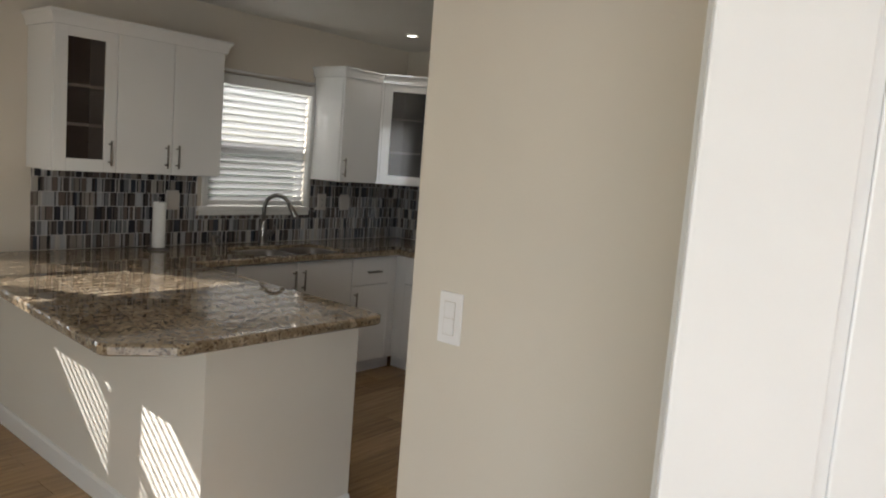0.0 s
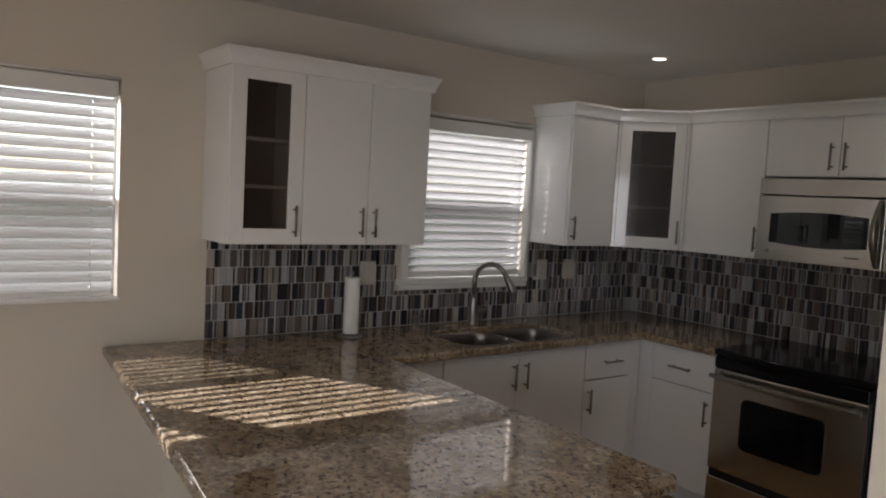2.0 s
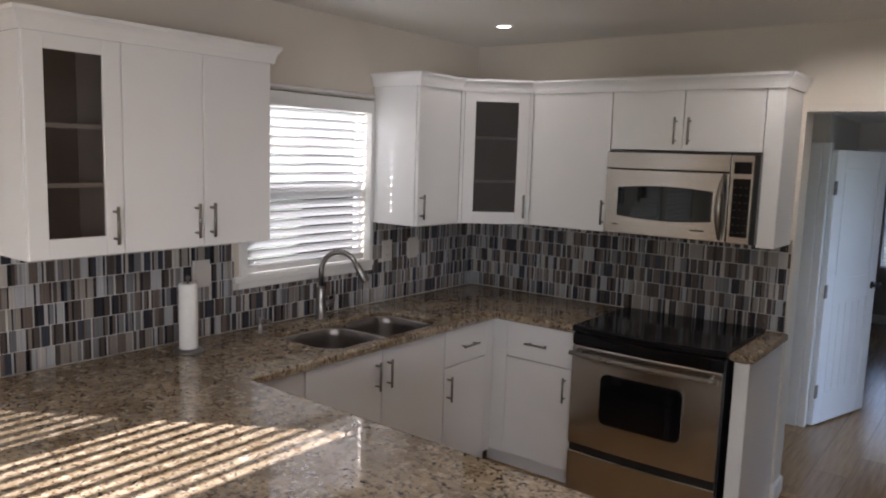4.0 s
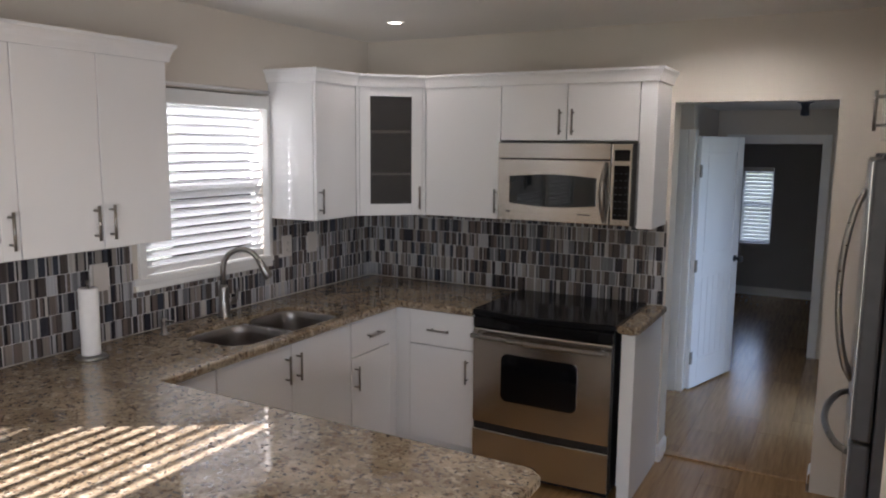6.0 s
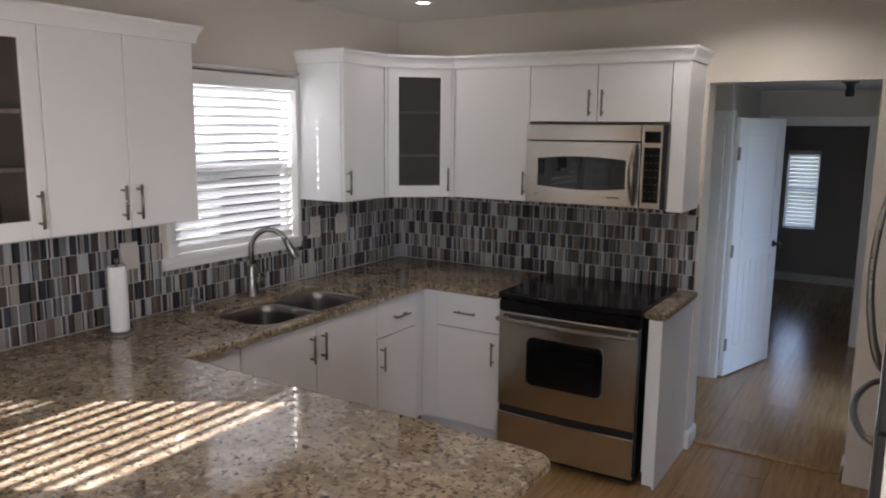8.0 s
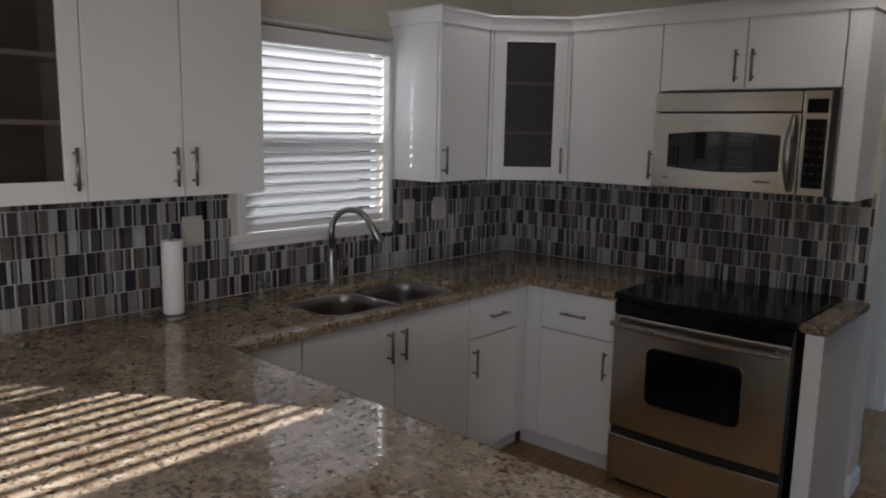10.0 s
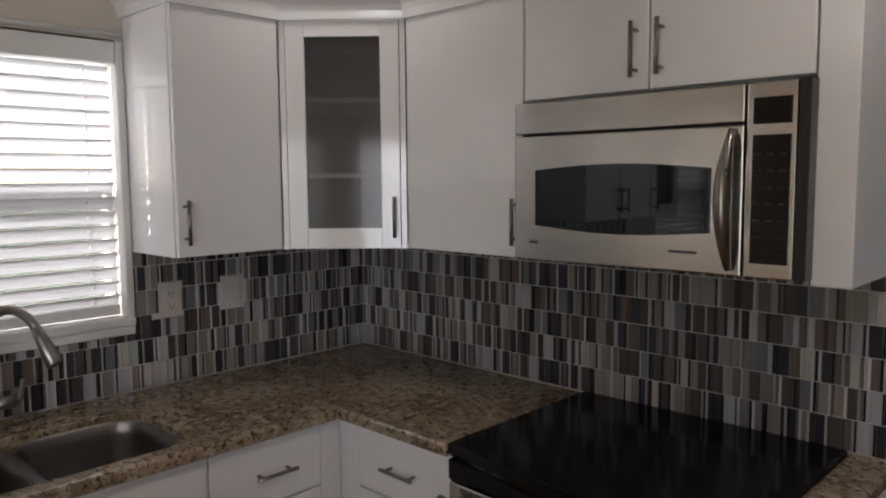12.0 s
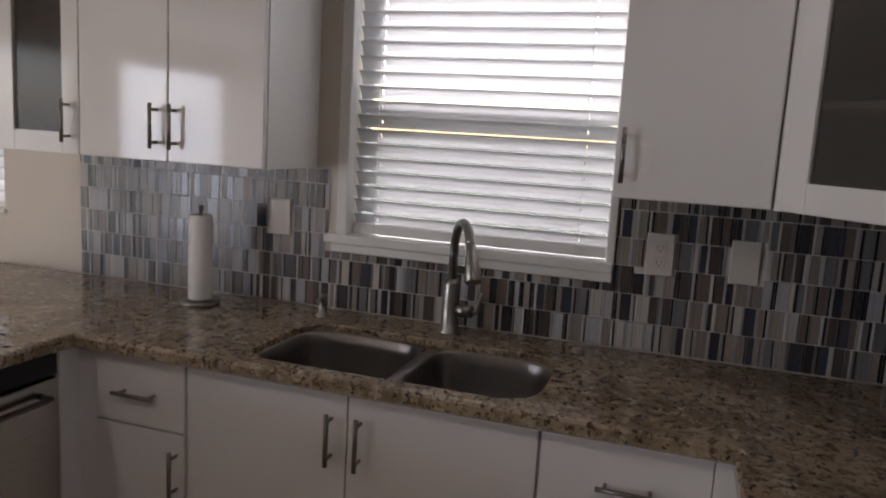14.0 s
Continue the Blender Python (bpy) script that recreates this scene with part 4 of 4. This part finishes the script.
tube(bm, [(2.925 - 0.075 * math.sin(math.pi * k / 16) ** 0.6, -1.56 + 0.70 * k / 16, 0.83) for k in range(17)], 0.012, 10)
part("handle", bm, NICKEL, fr, "curved freezer bar handle")
for y in (-1.62, -0.79):
    part("hinge_cap", boxes(((2.95, y - 0.03, 1.751), (3.06, y + 0.03, 1.785)), bevel=0.006), GREYP, fr)
c = thing("wall_cabinet", (3.35, -1.2, 1.83), "white cabinet above the refrigerator", "cabinet", "glossy white wall cabinets")
part("body", boxes(((2.98, -1.68, 1.83), (3.745, -0.73, FZ1)), bevel=0.002), CAB, c)
for y0, y1, hy in ((-1.678, -1.207, -1.24), (-1.203, -0.732, -1.17)):
    d = door_panel(c, (2.96, y0, 1.832), (2.979, y1, FZ1 - 0.002))
    upright(d, 2.96, hy, 1.93, (-1, 0, 0))

# ---- doors ----
def panel_door(name, m, w, h, label, hinge_marks=True, st=0.11):
    """A white door with two moulded panels, the lower one grooved; hinge at its own x = 0."""
    e = new(name)
    e.matrix_world = m
    tagged(e, label, "door", kind="structure")

    def add(nm, bm, mat, lab=""):
        me = bpy.data.meshes.new(nm)
        bm.to_mesh(me)
        bm.free()
        me.materials.append(mat)
        ob = new(nm, me)
        ob.parent = e
        return tagged(ob, lab)

    bm = boxes(((0, -0.009, 0.012), (w, 0.009, h)))
    add("core", bm, DOORW)
    bm = bmesh.new()
    for sgn in (1, -1):
        y0, y1 = sgn * 0.009, sgn * 0.019
        for a, b in (((0, 0.012), (st, h)), ((w - st, 0.012), (w, h)), ((st, 0.012), (w - st, 0.22)), ((st, h - 0.12), (w - st, h)), ((st, 0.86), (w - st, 1.02))):
            box(bm, (a[0], y0, a[1]), (b[0], y1, b[1]), 0.004)
        k = 5
        pw = (w - 2 * st - 0.03) / k
        for i in range(k):
            box(bm, (st + 0.015 + i * pw + 0.004, y0, 0.235), (st + 0.015 + (i + 1) * pw - 0.004, sgn * 0.014, 0.845), 0.003)
        box(bm, (st + 0.02, y0, 1.04), (w - st - 0.02, sgn * 0.014, h - 0.14), 0.004)
    add("panels", bm, DOORW)
    for sgn in (1, -1):
        bm = bmesh.new()
        rs = ((0.026, 0.0), (0.026, 0.006), (0.012, 0.01), (0.011, 0.03), (0.024, 0.036), (0.028, 0.05), (0.022, 0.062), (0.001, 0.066))
        lathe(bm, (0, 0, 0), rs, 20)
        bmesh.ops.transform(bm, matrix=pose(w - 0.06, sgn * 0.019, 0.94, -90 * sgn, 0, 0), verts=bm.verts)
        add("door_knob", bm, BLACKP, "dark round door knob")
    if hinge_marks:
        for z in (0.25, h / 2, h - 0.25):
            bm = bmesh.new()
            tube(bm, ((-0.006, -0.022, z - 0.045), (-0.006, -0.022, z + 0.045)), 0.007, 10)
            box(bm, (-0.002, -0.02, z - 0.045), (0.03, -0.0195, z + 0.045))
            add("hinge", bm, NICKEL, "steel hinge")
    return e


panel_door("door_1", pose(1.90, 1.40, 0, 0, 0, 73), 0.70, 1.885, "white panelled passage door standing open")
panel_door("door_2", pose(4.668, -3.136, 0, 0, 0, 218), 0.88, 2.03, "white panelled door standing open against the partition", hinge_marks=False, st=0.21)

# ---- small fixtures ----
for lx, ly, power in LAMPS:
    c = thing("recessed_light", (lx, ly, H), "small round recessed ceiling light switched on", "ceiling light", "recessed ceiling lights")
    bm = bmesh.new()
    lathe(bm, (lx, ly, H), ((0.052, 0.0), (0.050, -0.004), (0.040, -0.006), (0.037, -0.002)), 32)
    part("trim_ring", bm, TRIM, c)
    bm = bmesh.new()
    lathe(bm, (lx, ly, H), ((0.037, -0.003), (0.02, -0.006), (0.001, -0.007)), 24)
    part("diffuser", bm, BULB, c, "glowing diffuser")

c = thing("recessed_light", (1.69, -1.41, H), "small round recessed ceiling light switched off", "ceiling light", "recessed ceiling lights")
bm = bmesh.new()
lathe(bm, (1.69, -1.41, H), ((0.052, 0.0), (0.050, -0.004), (0.040, -0.006), (0.037, -0.002), (0.02, -0.001), (0.001, -0.001)), 32)
part("trim_ring", bm, TRIM, c)
c = thing("ceiling_lamp", (2.555, 1.6, 2.13), "small dark bare lamp holder on the passage ceiling", "ceiling light")
bm = bmesh.new()
lathe(bm, (2.555, 1.6, 2.13), ((0.055, 0.0), (0.055, -0.012), (0.03, -0.02), (0.022, -0.05), (0.028, -0.055), (0.03, -0.10), (0.001, -0.105)), 20)
part("holder", bm, BLACKP, c)


def plate(name, label, x, y, z, gang, mat=PLATE):
    """A cover plate on the tiled sink wall."""
    p = thing(name, (x, y, z), label, name.replace("_", " "))
    part("plate", boxes(((x, y - 0.038, z - 0.06), (x + 0.006, y + 0.038, z + 0.06)), bevel=0.0025), mat, p)
    if gang == "outlet":
        for dz in (-0.022, 0.022):
            f = part("socket", boxes(((x + 0.006, y - 0.017, z + dz - 0.016), (x + 0.008, y + 0.017, z + dz + 0.016)), bevel=0.0015), mat, p)
            part("slot", boxes(((x + 0.0078, y - 0.008, z + dz - 0.004), (x + 0.0084, y - 0.006, z + dz + 0.006)), ((x + 0.0078, y + 0.006, z + dz - 0.004), (x + 0.0084, y + 0.008, z + dz + 0.006)), ((x + 0.0078, y - 0.002, z + dz - 0.012), (x + 0.0084, y + 0.002, z + dz - 0.008))), SLOT, f)
    return p


plate("wall_outlet", "pale plastic wall outlet in the mosaic", 0.0085, -0.862, 1.21, "outlet")
plate("blank_plate", "pale plastic cover plate in the mosaic", 0.0085, -0.633, 1.21, "blank")
plate("blank_plate", "pale plastic cover plate by the paper towels", 0.0085, -2.10, 1.21, "blank")
s = thing("light_switch", (3.10, -3.06, 1.16), "white rocker light switch in a two-part plate", "light switch")
part("plate", boxes(((3.06, -3.067, 1.09), (3.14, -3.06, 1.235)), bevel=0.003), SWITCHP, s)
part("surround", boxes(((3.081, -3.070, 1.115), (3.119, -3.067, 1.21)), bevel=0.001), PLATE, s)
for z0, z1 in ((1.117, 1.1615), (1.1635, 1.208)):
    part("rocker", boxes(((3.083, -3.072, z0), (3.117, -3.068, z1)), bevel=0.002), SWITCHP, s)


# ---- mosaic backsplash ----
def strips(length, rng):
    """Piece widths along a row, wide ones between clusters of thin ones."""
    out, p = [], rng.uniform(-0.04, 0)
    thin = 0
    while p < length:
        w_ = rng.choice((0.0045, 0.005, 0.006, 0.007)) if thin else rng.choice((0.034, 0.03, 0.026, 0.022, 0.022, 0.018, 0.014, 0.012))
        thin = thin - 1 if thin else rng.choice((0, 1, 1, 2, 2, 3))
        out.append((max(p, 0.0), min(p + w_, length)))
        p += w_ + 0.0012
    return [(a, b) for a, b in out if b - a > 0.003]


def backsplash(name, length, place, skip, near, top):
    """place maps (along, z, out) into the room; pieces within near are objects of their own."""
    rng = random.Random(name)
    bm = bmesh.new()
    sp = place(0, 0.92, 0), place(length, top, 0.0035)
    box(bm, *sp)
    if name == "backsplash_sink":
        bm.free()
        bm = boxes((place(0, 0.92, 0), place(1.0, top, 0.0035)), (place(1.0, 0.92, 0), place(1.925, 1.11, 0.0035)), (place(1.925, 0.92, 0), place(length, top, 0.0035)))
    base = tagged(part(name, bm, GROUT), "mosaic backsplash of grey, brown and black upright strips", "backsplash", kind="structure")
    meshes, rest, fine, count = {}, bmesh.new(), bmesh.new(), 0
    row, k = 0.0825, 0
    z = 0.9215
    while z < top - 0.006:
        z1 = min(z + row - 0.003, top - 0.001)
        for a, b in strips(length, rng):
            zb, zt = z, z1
            for s0, s1, q0, q1 in skip:
                if a < s1 and b > s0 and z < q1 and zt > q0:
                    if z < q0 - 0.01:
                        zt = q0
                    else:
                        zb = q1
            if zt - zb < 0.008:
                continue
            out = rng.choice((0.0075, 0.008, 0.0085))
            mid = (a + b) / 2
            if near[0] < mid < near[1] and count < 300:
                key = (round(b - a, 3), round(zt - zb, 3), out)
                if key not in meshes:
                    q = bmesh.new()
                    lo, hi = Vector(place(0, 0, 0.002)), Vector(place(key[0], key[1], out))
                    box(q, lo, hi, 0.0012, seg=1)
                    meshes[key] = bpy.data.meshes.new("tile")
                    q.to_mesh(meshes[key])
                    q.free()
                    meshes[key].materials.append(TILE if b - a > 0.0085 else STRIP)
                t = new("tile", meshes[key])
                t.location = Vector(place(a, zb, 0)) - Vector(place(0, 0, 0))
                t.parent = base
                count += 1
            else:
                box(rest if b - a > 0.0085 else fine, place(a, zb, 0.002), place(b, zt, out))
        z += row
        k += 1
    tagged(part("tile_rest", rest, TILEJ, base), kind="stuff")
    tagged(part("strip_rest", fine, STRIPJ, base), kind="stuff")


backsplash("backsplash_sink", 2.95, lambda s, z, o: (o, -s, z), ((0.998, 1.927, 1.11, 3.0), (0.822, 0.902, 1.148, 1.272), (0.593, 0.673, 1.148, 1.272), (2.06, 2.14, 1.148, 1.272)), (0.2, 1.45), 1.382)
backsplash("backsplash_range", 1.995, lambda s, z, o: (s, -o, z), (), (0.1, 1.25), 1.40)

# ---- plank floor ----
tagged(part("floor", boxes(((-0.1, -6.7, -0.25), (7.1, -2.97, -0.008)), ((-0.1, -2.97, -0.25), (3.85, 0.16, -0.008)), ((0.9, 0.16, -0.25), (3.04, 2.97, -0.008)), ((0.4, 2.97, -0.25), (3.55, 5.8, -0.008))), PLANK), "golden oak laminate plank floor", "floor", kind="structure")
floor = bpy.data.objects["floor"]
bmp = boxes(((0, 0, -0.008), (0.188, 1.195, 0.0)), bevel=0.0008)
pm = bpy.data.meshes.new("plank")
bmp.to_mesh(pm)
bmp.free()
pm.materials.append(PLANK)
rng = random.Random(5)
for i in range(24):
    x = i * 0.189
    last = -2.95 if x > 3.6 else 5.75 if 0.9 < x < 2.85 else 0.1
    y = -6.68 + rng.uniform(0, 1.1)
    while y < last - 0.05:
        p = new("plank", pm)
        p.location, p.scale = (x, y, 0), (1, min(1.0, (last - y) / 1.195), 1)
        p.parent = floor
        y += 1.197
